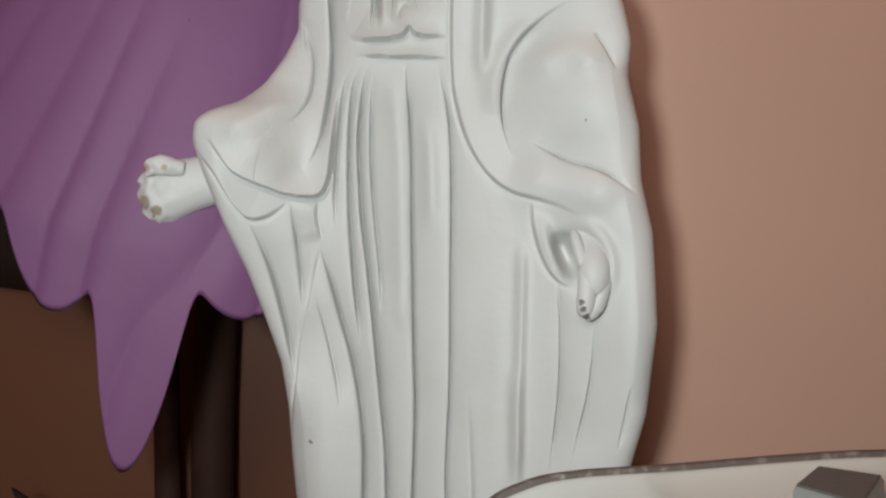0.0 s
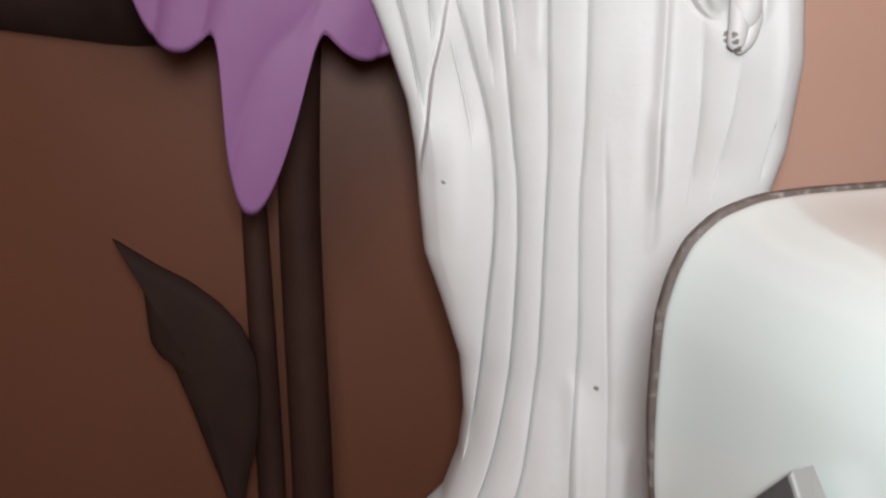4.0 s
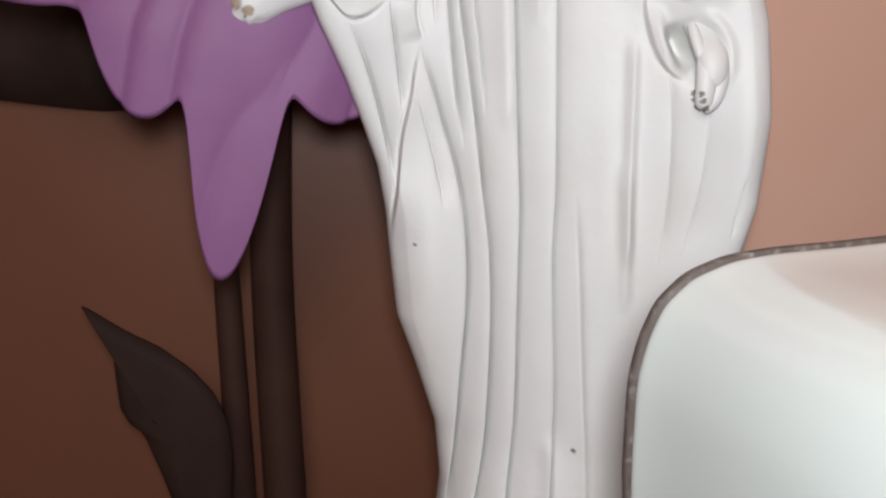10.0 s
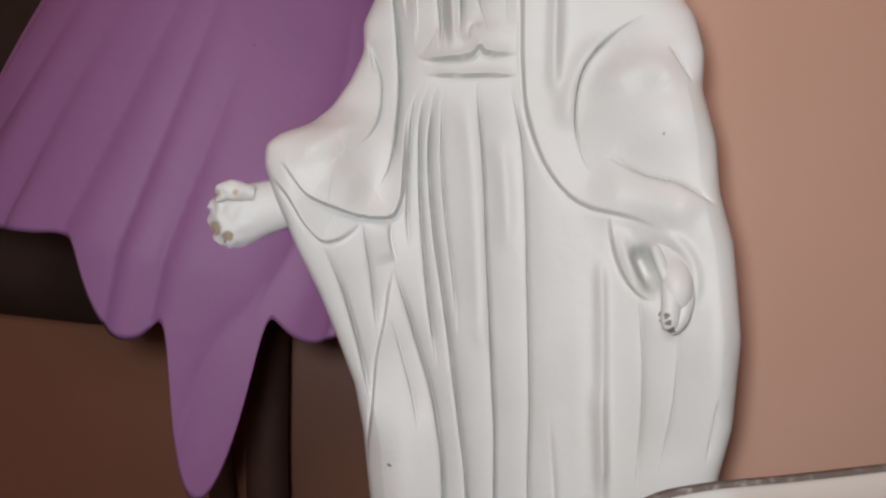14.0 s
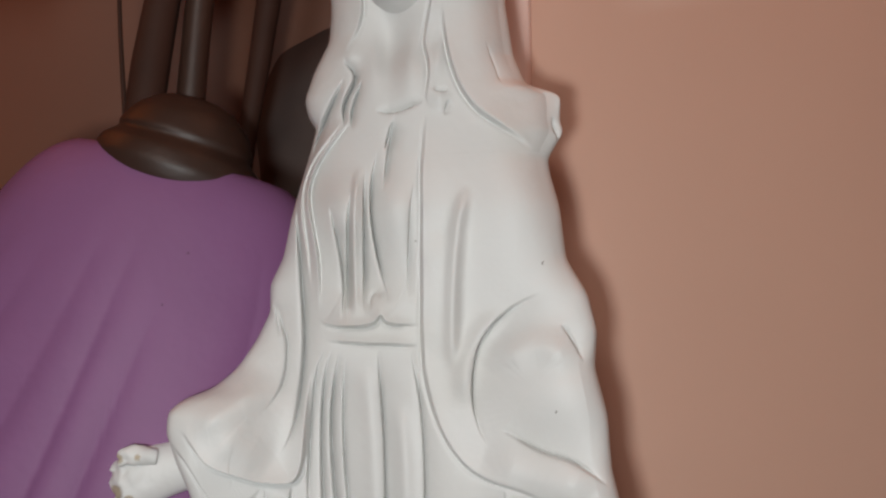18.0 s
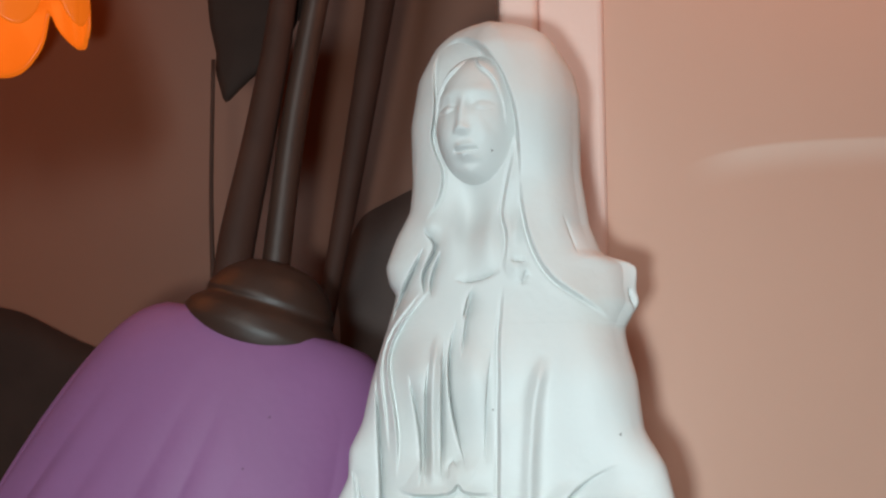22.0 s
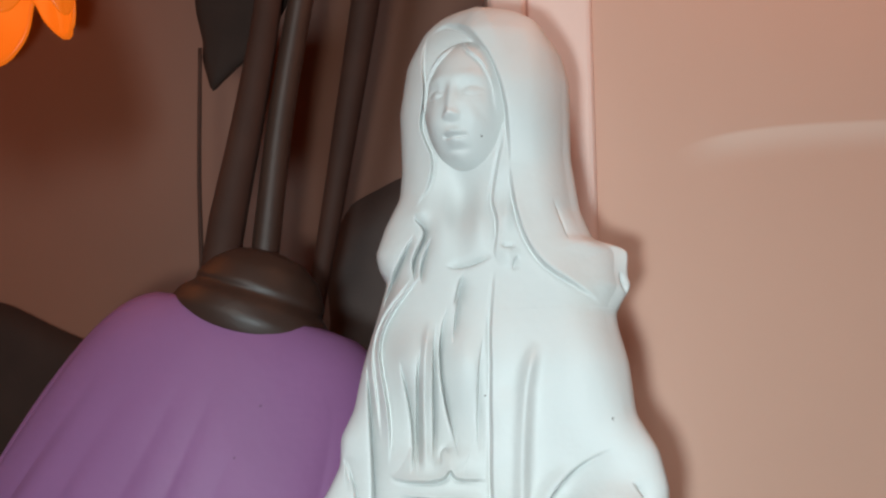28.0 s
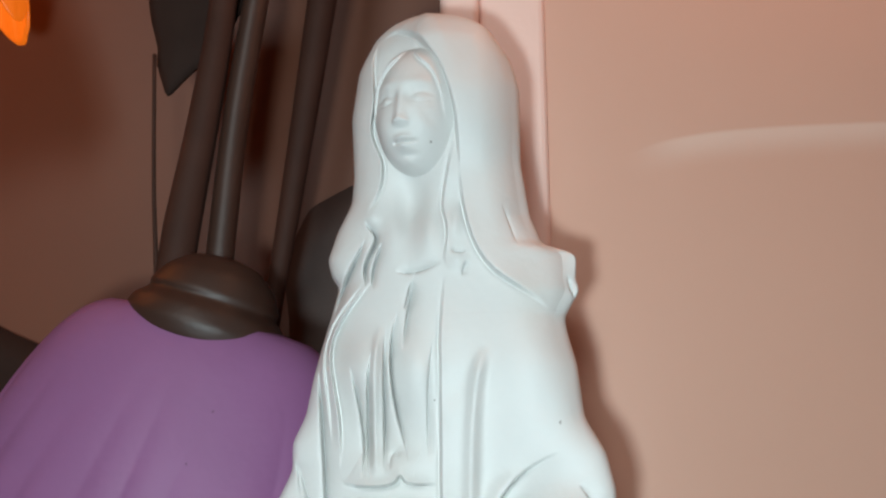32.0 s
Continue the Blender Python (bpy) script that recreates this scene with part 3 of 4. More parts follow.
    # sleeve of the raised arm
    d += lip(X, Z, [(-69.9, 998.7), (-66.3, 996.1), (-62.2, 989.8), (-58.7, 984.8), (-53, 981.7), (-45, 978.7), (-40.3, 976.7), (-28.4, 975.7), (-25.7, 978.5), (-23.8, 984), (-23.1, 994.7), (-22.5, 1007.9), (-20.9, 1020.8)], 5.5, 8, 1)
    d += lip(X, Z, [(-72.8, 993.5), (-66, 985.6), (-62.7, 979.4), (-60.4, 974.9), (-57.1, 970.7), (-54.3, 967.8), (-51.1, 967.3), (-46.4, 968.6), (-41.4, 972.3), (-39.3, 975.7)], 3, 6, 1)
    d += pleat(X, Z, [(-28.3, 1084.6), (-27.9, 1074.6), (-26.9, 1063.2), (-26, 1052.3), (-25.1, 1039.2), (-24.7, 1026.3), (-26.1, 1007.6), (-27.9, 997), (-30.3, 990.5), (-33.6, 986.3)], 5, 4)
    d += pleat(X, Z, [(-36.5, 1046.2), (-33.4, 1035.1), (-31, 1028.5), (-31.7, 1015.2), (-35.4, 1006.7), (-40.9, 1002.8)], 2.6, 5)
    d += pleat(X, Z, [(-37.6, 1045.7), (-35.3, 1037.4), (-34.2, 1030.5)], 1.6, 3)
    d += ridge(X, Z, [(-55.8, 997.8), (-46.6, 989), (-34.9, 984.2)], 3, 8)
    d += ridge(X, Z, [(-65, 1000.7), (-54.2, 1001.1), (-44.9, 1006.8), (-38, 1018.3)], 2.5, 6)
    # open edge of the mantle
    d += lip(X, Z, [(23.3, 1116.9), (22.2, 1104.3), (21.1, 1091.3), (21.4, 1080.2), (21.1, 1065.7), (21.3, 1051.1), (21, 1036.4), (21.6, 1023.8), (22, 1017.1), (24.7, 1005.4), (28.4, 995.1), (33.6, 986.9), (38.8, 981.8), (45, 978.3), (52.8, 976.5), (62.3, 973.6), (69, 969.4)], 3.2, 14, 1)
    d += ridge(X, Z, [(38.7, 1087.8), (35.3, 1076.8), (34, 1067.5), (32.8, 1051), (32.3, 1030), (32.5, 1017.5)], 2.4, 2.6)
    d += ridge(X, Z, [(27, 1071.7), (26.9, 1046.8), (27.2, 1021.7)], 1.4, 7)
    # sleeve of the lowered arm
    d += pleat(X, Z, [(66, 1047.7), (55.3, 1042.7), (47.2, 1036), (41.5, 1027.8), (39.4, 1015.1), (39.6, 1006), (41.8, 997), (45.7, 989.8)], 3.6, 8)
    d += ridge(X, Z, [(53.7, 1041.4), (44, 1034.3), (38.1, 1024.5), (36.8, 1014.3), (37.6, 1004.1)], 2.2, 4)
    d += pleat(X, Z, [(48.5, 997.3), (53.4, 995.1), (59.2, 991.4), (65.9, 988.4), (73.3, 987), (80.8, 982.3), (87.9, 977.1)], 4.2, 6)
    d += ridge(X, Z, [(47.2, 1017), (52, 1024.4), (61.9, 1028.9), (70.5, 1026.5), (76.1, 1018.1)], 2.6, 6)
    d += pleat(X, Z, [(71, 1035.5), (73.8, 1032.5), (76.4, 1028), (79.7, 1021.4)], 2.2, 4)
    d += ridge(X, Z, [(42.7, 986.8), (54.6, 983.1), (69.7, 979.7), (81.2, 973)], 3, 9)
    # cuff of the lowered sleeve
    d += lip(X, Z, [(51.1, 976.3), (51.7, 966.6), (53.8, 958.5), (56.5, 952.1), (60.8, 946.6), (67.3, 944.6)], 2.6, 5, 1)
    d += ridge(X, Z, [(54.9, 971.7), (56.2, 961.7), (59.1, 954.3), (63.6, 948.4)], 2, 2.5)
    d += ridge(X, Z, [(62.8, 968.4), (70.1, 967.4), (75.6, 962.2), (78.4, 954.3), (77.8, 945.6), (75.3, 938.8)], 2.8, 3)
    d += ridge(X, Z, [(60, 965.8), (63.4, 958.7), (66.5, 951.6), (67.1, 947.4)], -6, 3)
    # chest
    d += lip(X, Z, [(-2.6, 1118.5), (-7, 1114.2), (-13.6, 1107), (-19, 1099.3), (-22.2, 1091.8), (-22.7, 1085), (-21.2, 1076.2), (-18.9, 1065.1), (-17.8, 1054.2), (-18.2, 1045.5), (-18.4, 1039.1)], 3.4, 4, -1)
    d += lip(X, Z, [(-7, 1117.7), (-15.8, 1107.1), (-21.6, 1100.2), (-25.1, 1091.6), (-25.6, 1083.3), (-24.6, 1074.2), (-22.9, 1063.3), (-21.2, 1047.9)], 2, 5, -1)
    d += pleat(X, Z, [(-14.7, 1082.6), (-12.4, 1073.3), (-10.2, 1062.7), (-8.8, 1052), (-8.9, 1043.2), (-9.6, 1036)], 3.9, 3.5)
    d += pleat(X, Z, [(-5.4, 1087.8), (-7.1, 1076.9), (-7.5, 1064.7), (-7.9, 1052), (-6.9, 1041), (-6.1, 1035.7)], 3.64, 2.2)
    d += ridge(X, Z, [(-2.5, 1098.3), (-3.7, 1083.3), (-4.5, 1066.7), (-4.4, 1051.9), (-3.7, 1037.8)], 1.8, 1.6)
    d += pleat(X, Z, [(-0.4, 1096.9), (-0.9, 1083.5), (-0.9, 1068.8), (-1, 1051.8), (-0.7, 1038.3)], 4.68, 2.6)
    d += pleat(X, Z, [(4.8, 1103.3), (2.2, 1093.7), (1.3, 1082.7), (2.4, 1070.8), (4.2, 1061.2), (7, 1051.5), (9.1, 1042.8)], 5.2, 5.5)
    d += pleat(X, Z, [(11.3, 1117), (9.1, 1106.5), (7.4, 1095.4), (6.5, 1085.3)], 2.86, 3)
    d += pleat(X, Z, [(18.4, 1090.4), (17, 1080.5), (16.3, 1070), (15.9, 1057.8), (15.8, 1044.9)], 2.34, 4)
    d += pleat(X, Z, [(2.5, 1040.8), (1.6, 1045.3), (3.8, 1048.4), (5.3, 1045.1)], 1.82, 3)
    # blouse over the belt, and the belt
    d += lip(X, Z, [(-18.2, 1038.7), (-16.4, 1036.1), (-13.1, 1035.2), (-7, 1035.1), (-1, 1035.1), (3.7, 1036.2), (5.7, 1039.7), (7.1, 1036.6), (10.5, 1035.7), (21, 1035.6)], 4.6, 5, 1)
    d += lip(X, Z, [(-16.4, 1029.9), (-7, 1028.9), (5.8, 1028.4), (21.4, 1027.8)], 3.2, 4, 1)
    # shoulder
    d += lip(X, Z, [(29.7, 1158.9), (30.1, 1149.9), (31.6, 1139.4), (34.4, 1129.4), (37.9, 1122.3), (42.5, 1116.2), (50.3, 1110.6), (58.9, 1105.1), (64.3, 1100.4)], 3.4, 14, 1)
    d += pleat(X, Z, [(71.1, 1114.8), (71.2, 1109.9), (73.9, 1105.9), (72.6, 1101.4)], 2.4, 3)
    d += pleat(X, Z, [(45.9, 1144.3), (49.1, 1135.1), (51.9, 1125.6)], 1, 6)
    # veil round the face
    d += lip(X, Z, [(-2.9, 1217.9), (4, 1222.1), (11.6, 1217), (17.2, 1209.7), (21.8, 1202.2), (25.4, 1192.1), (27.9, 1182.5), (28.9, 1173.2), (29.5, 1163.4), (29.7, 1156.6)], 4.6, 16, 1)
    d += lip(X, Z, [(-2.6, 1220.2), (-5.3, 1213.1), (-5.7, 1203.1), (-4.5, 1190.2), (-6.3, 1181.7), (-6.2, 1176.4), (-3.6, 1169.4), (-1.5, 1165), (-1.5, 1157.8), (-3.6, 1151.2), (-6.9, 1146.4), (-9.2, 1141.2)], 3.2, 6, -1)
    # hair locks
    d += lip(X, Z, [(27.6, 1170.7), (25.1, 1159.5), (23, 1148.3), (22.5, 1142.8), (24.5, 1136.6), (24.3, 1129.4), (23.6, 1125), (23.1, 1121.8), (25.5, 1118.7)], 3, 4, 1)
    d += pleat(X, Z, [(25.1, 1125), (29, 1123.9), (32.3, 1124.8)], 1.8, 1.6)
    d += pleat(X, Z, [(32.1, 1121.2), (30.3, 1118.1), (29.9, 1114.9)], 1.6, 1.8)
    d += pleat(X, Z, [(-9.3, 1142), (-8.4, 1138.1), (-6.4, 1136.6), (-4.4, 1133.5), (-6.4, 1128.4), (-9.8, 1122.2), (-9.3, 1116.6), (-8.3, 1111.5)], 5.44, 2)
    d += pleat(X, Z, [(-1.7, 1132), (-4.9, 1123.9), (-6.5, 1118), (-5.7, 1111.3)], 3.74, 1.8)
    d += pleat(X, Z, [(-8.8, 1133.4), (-13.2, 1125.6), (-16.6, 1119.3), (-20.7, 1111.3), (-22.2, 1101.5)], 5.1, 2.4)
    # collar
    d += pleat(X, Z, [(3.1, 1118.1), (8.1, 1116.9), (13.8, 1117.5), (19.3, 1119.4), (22.9, 1121)], 2.72, 2.4)
    d += pleat(X, Z, [(10, 1114.3), (8.7, 1108.8), (6.9, 1102.2)], 2.72, 3)
    # the far side of the shoulder faces away
    d += turn_away(X, Z, [(38, 1132), (43, 1114), (50, 1098), (58, 1078), (67, 1054), (72, 1040)], 0.35, 16)
    d += turn_away(X, Z, [(34, 1228), (37, 1205), (37, 1175), (39, 1145), (46, 1120)], 0.4, 14)
    # the body and limbs under the cloth
    for one in (
        (-8, 1078, 10, 15, 7.0), (11, 1078, 9, 15, 6.0), (0, 1043, 18, 5, 2.5), (-26, 876, 11, 36, 6.0), (68, 1012, 22, 16, 6.0), (78, 978, 14, 16, 4.0), (63.5, 956.5, 3.2, 10, -4.0, 24),
        (52, 1075, 18, 28, 4.0), (-52, 1000, 16, 12, 6.0, 30), (71, 956, 6, 10, -5.0, 18), (86, 930, 8, 40, 3.0), (8, 1181, 16, 30, -10.5),
        (12, 1147, 12, 12, -8.5), (17, 1140, 5.5, 15, 5.0), (3, 1139, 4.5, 12, 2.5), (40, 870, 6, 70, 1.5), (-6, 1142, 4, 5, 2.0), (28, 1122, 4, 4, 2.5), (-8, 1126, 3, 5, 1.5), (28, 1138, 2.5, 6, 2.0), (66, 1114, 9, 10, 2.0),
    ):
        d += bulge(X, Z, *one)
    return d


def face():
    """The carved head under the veil: an egg with shallow features, then turned a little to one side."""
    rows, cols = 170, 240
    v = np.linspace(0.02, np.pi - 0.02, rows)[:, None]
    a = np.linspace(0, 2 * np.pi, cols, endpoint=False)[None]
    slim = 1 - 0.03 * np.clip(-np.cos(v), 0, 1) ** 1.4
    X = 0.0194 * np.sin(v) ** 0.85 * np.cos(a) * slim
    Z = np.where(np.cos(v) > 0, 0.0288, 0.0264) * np.cos(v) + 0 * a
    Y = -0.0240 * np.sin(v) ** 0.85 * np.sin(a) * slim
    d = np.zeros_like(X)
    for one in ((0, 0, 2.2, 3.6, 0.8), (0, -4.6, 2.4, 2.8, 1.6), (0, -7.4, 2.5, 1.8, 2.9), (2.3, -8.0, 1.1, 1.0, 1.3), (-2.3, -8.0, 1.1, 1.0, 1.3), (0, -10.6, 2.4, 1.0, -0.8),
                (8, 2.6, 4.8, 3.6, -2.0), (-8, 2.6, 4.6, 3.6, -2.6), (8, 1.8, 3.3, 2.2, 1.5), (-8, 1.8, 3.2, 2.3, 2.2), (3.3, 3.0, 2.2, 3.2, -1.5), (-3.3, 3.0, 2.2, 3.2, -1.5), (7.5, 8.2, 6, 2.5, 0.9), (-7.5, 8.2, 6, 2.5, 0.9), (11, -7, 1.8, 5, -0.6, 24),
                (1.5, -13.9, 2.4, 1.2, 1.9), (-1.5, -13.9, 2.4, 1.2, 1.9), (0, -17.1, 3.2, 1.5, 2.3), (0, -19.9, 4.0, 1.2, -0.9), (0, -23.4, 4.8, 2.8, 1.8), (10, -10, 5, 6, 1.4), (-10, -10, 5, 6, 1.2)):
        d = d + bulge(X, Z, *one)
    d = d + groove(X, Z, [(-4.8, -15.1), (-2, -15.5), (0, -15.3), (2, -15.5), (4.8, -15.1)], 1.5, 0.5)
    for side in (-1, 1):
        d = d + groove(X, Z, [(side * 4.8, 0.8), (side * 8, -0.4), (side * 11.2, 0.8)], 0.5 - side * 0.25, 0.5) + groove(X, Z, [(side * 4.6, 3.0), (side * 8, 4.7), (side * 11.6, 3.0)], 0.5 - side * 0.25, 0.6)
        # parted hair
        d = d + lip(X, Z, [(0, 28), (side * 4.5, 20), (side * 11, 15), (side * 15, 5), (side * 15.5, -8)], 1.8, 10, side)
    Y = Y - np.where(np.sin(a) > 0, 0.9 * d * np.clip(np.sin(a) * 2, 0, 1), 0)
    place = np.stack([X + 0 * Y, Y, Z], -1).reshape(-1, 3)
    turn = np.array(Matrix.Rotation(radians(-23), 3, "Z"))
    return place @ turn.T + np.array([0.0158, 0.4250, 1.1840]), grid_faces(rows, cols)


def limb(points, radii, deep=0.8, rough=0.0, cols=40, blunt=False):
    """A rounded limb along points in metres, closed at both ends."""
    pts, rad = np.array(points, float), np.array(radii, float)
    s, k = np.linspace(0, len(pts) - 1, (len(pts) - 1) * 10 + 1), np.arange(len(pts))
    line = np.stack([np.interp(s, k, pts[:, c]) for c in range(3)], 1)
    r = np.interp(s, k, rad)
    for _ in range(8):
        line[1:-1] = (line[:-2] + 2 * line[1:-1] + line[2:]) / 4
        r[1:-1] = (r[:-2] + 2 * r[1:-1] + r[2:]) / 4
    if blunt:
        r = r * np.sqrt(np.clip(1 - np.abs(2 * s / s[-1] - 1) ** 5, 0.01, 1))
    ahead = np.gradient(line, axis=0)
    ahead /= np.linalg.norm(ahead, axis=1)[:, None]
    up = np.cross(ahead, (0, 1, 0))
    up /= np.linalg.norm(up, axis=1)[:, None]
    out = np.cross(up, ahead)
    a = np.linspace(0, 2 * np.pi, cols, endpoint=False)
    ring = line[:, None] + r[:, None, None] * (np.cos(a)[None, :, None] * up[:, None] + deep * np.sin(a)[None, :, None] * out[:, None])
    verts = ring.reshape(-1, 3)
    if rough:
        verts = np.array([v + rough * np.array(noise.noise_vector(Vector(v) * 260)) * min(1, max(0, (-0.080 - v[0]) / 0.012)) for v in verts])
    faces = grid_faces(len(line), cols)
    return verts, faces + [tuple(range(cols))[::-1], tuple(range((len(line) - 1) * cols, len(line) * cols))]


def gather(pieces):
    verts, faces = [], []
    for v, f in pieces:
        faces += [tuple(i + len(verts) for i in g) for g in f]
        verts += [tuple(p) for p in v]
    return verts, faces


verts, faces = gather([
    statue(), face(),
    # rounded lobe of the base behind the hem
    limb([(-0.026, 0.440, 0.741), (-0.034, 0.437, 0.732), (-0.040, 0.434, 0.722), (-0.043, 0.432, 0.700)], [0.004, 0.0075, 0.0085, 0.009], 0.9, 0, 28, True),
    # broken raised hand
    limb([(-0.056, 0.432, 0.985), (-0.068, 0.430, 0.983), (-0.080, 0.428, 0.980), (-0.090, 0.427, 0.976), (-0.0955, 0.427, 0.974), (-0.098, 0.427, 0.9735)], [0.009, 0.0095, 0.0105, 0.0118, 0.0095, 0.003], 0.7, 0.0016),
    limb([(-0.080, 0.422, 0.986), (-0.088, 0.420, 0.9875), (-0.0935, 0.420, 0.986)], [0.003, 0.0042, 0.0025], 0.9, 0.0022, 20),
    # lowered hand: palm, thumb and two joined fingers
    limb([(0.0665, 0.402, 0.970), (0.0710, 0.397, 0.961), (0.0730, 0.389, 0.952), (0.0728, 0.388, 0.942)], [0.0045, 0.0054, 0.0056, 0.0048], 0.8, 0, 32, True),
    limb([(0.0655, 0.394, 0.9655), (0.0672, 0.391, 0.959), (0.0695, 0.389, 0.951)], [0.0018, 0.0021, 0.0020], 0.9, 0, 24, True),
    limb([(0.0700, 0.391, 0.956), (0.0705, 0.388, 0.946), (0.0697, 0.3875, 0.9385), (0.0690, 0.388, 0.935)], [0.0034, 0.0036, 0.0034, 0.0026], 0.9, 0, 28, True),
    limb([(0.0757, 0.391, 0.958), (0.0760, 0.389, 0.947), (0.0740, 0.388, 0.9395), (0.0700, 0.388, 0.934)], [0.0028, 0.0030, 0.0028, 0.0022], 0.9, 0, 28, True),
])
STATUE = link("statue", verts, faces, PLASTER)
STATUE.data.set_sharp_from_angle(angle=radians(66))
tagged(STATUE, "white glazed plaster statue of a veiled robed woman, chipped", "statue")


# ---- lamp with flower shades ----
def shade(name, parent, mat, tilt, top, height, widest, deep, petals, label="", folds=0.0062):
    """A bell of glass with petal folds; petals: (angle, half width, drop) of the lobes of its rim."""
    rows, cols = 70, 480
    a = np.linspace(0, 2 * np.pi, cols, endpoint=False)
    drop = np.zeros(cols)
    for at, half, far in petals:
        off = np.abs((a - math.radians(at) + np.pi) % (2 * np.pi) - np.pi) / math.radians(half)
        drop = np.maximum(drop, far * np.clip(1 - off**2, 0, 1) ** 0.6)
    for _ in range(7):
        drop = (np.roll(drop, 1) + 2 * drop + np.roll(drop, -1)) / 4
    verts = []
    for k in range(rows):
        f = k / (rows - 1)
        along = f * (height + drop)
        g = np.clip(along / height, 0, 1.7)
        r = widest * (0.30 + 0.70 * np.clip(g, 0, 1) ** 0.35) * np.where(g > 1, 1 - 0.25 * np.clip(g - 1, 0, 1) ** 1.2, 1)
        sway = a + 0.30 * (g - 0.6) + 0.09 * np.sin(5 * a + 1.0) + 0.04 * np.sin(9 * a)
        tall = 0.75 + 0.35 * np.sin(4 * a + 0.5)
        fold = folds * np.clip((g - 0.18) * 1.2, 0, 1) * tall * (np.abs(np.sin(11 * sway + 0.4)) ** 0.8 - 0.6) + 0.2 * folds * np.clip(g - 0.3, 0, 1) * np.sin(23 * sway + 1.3)
        r = r + fold
        for j in range(cols):
            verts.append((r[j] * math.sin(a[j]) + 0.14 * max(0, along[j] - height), -r[j] * math.cos(a[j]) * deep, -along[j]))
    m = Matrix.Translation(top) @ Matrix.Rotation(radians(tilt), 4, "Y")
    verts = [m @ Vector(v) for v in verts]
    inner = [v - (v - m @ Vector((0, 0, -height * 0.6))).normalized() * 0.0025 for v in verts]
    n = len(verts)
    faces = grid_faces(rows, cols) + [f[::-1] for f in grid_faces(rows, cols, start=n)]
    for j in range(cols):
        k = (j + 1) % cols
        b = (rows - 1) * cols
        faces.append((b + j, b + k, n + b + k, n + b + j))
        faces.append((k, j, n + j, n + k))
    return link(name, verts + inner, faces, mat, parent, label=label)


def lathe(name, profile, place, tilt, mat, parent, deep=1.0, cols=64, label=""):
    m = Matrix.Translation(place) @ Matrix.Rotation(radians(tilt), 4, "Y")
    s = np.linspace(0, len(profile) - 1, (len(profile) - 1) * 6 + 1)
    p = np.stack([np.interp(s, np.arange(len(profile)), np.array(profile)[:, c]) for c in (0, 1)], 1)
    for _ in range(3):
        p[1:-1] = (p[:-2] + 2 * p[1:-1] + p[2:]) / 4
    verts = [m @ Vector((r * math.cos(t), deep * r * math.sin(t), z)) for r, z in p for t in np.linspace(0, 2 * np.pi, cols, endpoint=False)]
    faces = grid_faces(len(p), cols)
    faces += [tuple(range(cols))[::-1], tuple(range((len(p) - 1) * cols, len(p) * cols))]
    return link(name, verts, faces, mat, parent, label=label)


def leaf_or_dark_zone(name, outline, y, thick, mat, parent, bow=0.01, label=""):
    """A flat sheet with a slight bow and thickness, from its outline in millimetres."""
    p = np.array(outline, float) / 1000
    s = np.linspace(0, len(p), len(p) * 6, endpoint=False)
    k = np.arange(len(p) + 1)
    q = np.vstack([p, p[:1]])
    fine = np.stack([np.interp(s, k, q[:, c]) for c in (0, 1)], 1)
    for _ in range(1):
        fine = (np.roll(fine, 1, 0) + 2 * fine + np.roll(fine, -1, 0)) / 4
    mid = fine.mean(0)
    n = len(fine)
    verts, faces = [], []
    rings = (1.0, 0.8, 0.5, 0.2)
    for back in (0, 1):
        for r in rings:
            for x, z in mid + (fine - mid) * r:
                verts.append((x, y - bow * (1 - r * r) + back * thick, z))
    h = n * len(rings)
    for back in (0, 1):
        f = grid_faces(len(rings), n, start=back * h)
        f.append(tuple(back * h + (len(rings) - 1) * n + j for j in range(n)))
        faces += [g[::-1] for g in f] if back else f
    for j in range(n):
        k2 = (j + 1) % n
        faces.append((k2, j, h + j, h + k2))
    return link(name, verts, faces, mat, parent, label=label)


flower_lamp = empty("flower_lamp", (-0.1, 0.45, 0.0), "dark bronze floor lamp with mauve and orange flower-shaped glass shades", "lamp")
shade("mauve_shade", flower_lamp, SHADE_MAUVE, 14, (-0.082, 0.475, 1.108), 0.150, 0.102, 0.52,
      [(14.5, 11.0, 0.090), (-6, 11.5, 0.034), (37, 13, 0.020), (-45, 20, 0.004), (70, 20, 0.015)], "mauve frosted glass flower shade")
shade("orange_shade", flower_lamp, SHADE_ORANGE, -8, (-0.281, 0.475, 1.379), 0.115, 0.088, 0.52,
      [(16.5, 16, 0.030), (-15, 14, 0.034), (47, 15, 0.035), (-50, 22, 0.030), (80, 16, 0.030), (-95, 20, 0.034), (115, 22, 0.03), (-140, 22, 0.03), (160, 20, 0.03)], "glowing orange glass flower shade", 0.0012)
lathe("shade_cap", [(0.007, 0.033), (0.016, 0.031), (0.025, 0.024), (0.030, 0.015), (0.029, 0.012), (0.035, 0.007), (0.0375, 0.0), (0.035, -0.007), (0.029, -0.010)], (-0.085, 0.475, 1.103), 17, BRONZE, flower_lamp, 0.9)
tube("stem", [(-0.080, 0.475, 1.125), (-0.074, 0.475, 1.20), (-0.060, 0.478, 1.30), (-0.04, 0.50, 1.42)], [0.0065, 0.006, 0.006, 0.006], BRONZE, flower_lamp)
tube("stem", [(-0.111, 0.55, 0.02), (-0.115, 0.55, 0.675), (-0.121, 0.55, 0.85), (-0.123, 0.55, 1.0), (-0.105, 0.52, 1.10)], [0.0075, 0.0075, 0.0065, 0.006, 0.006], BRONZE_DARK, flower_lamp)
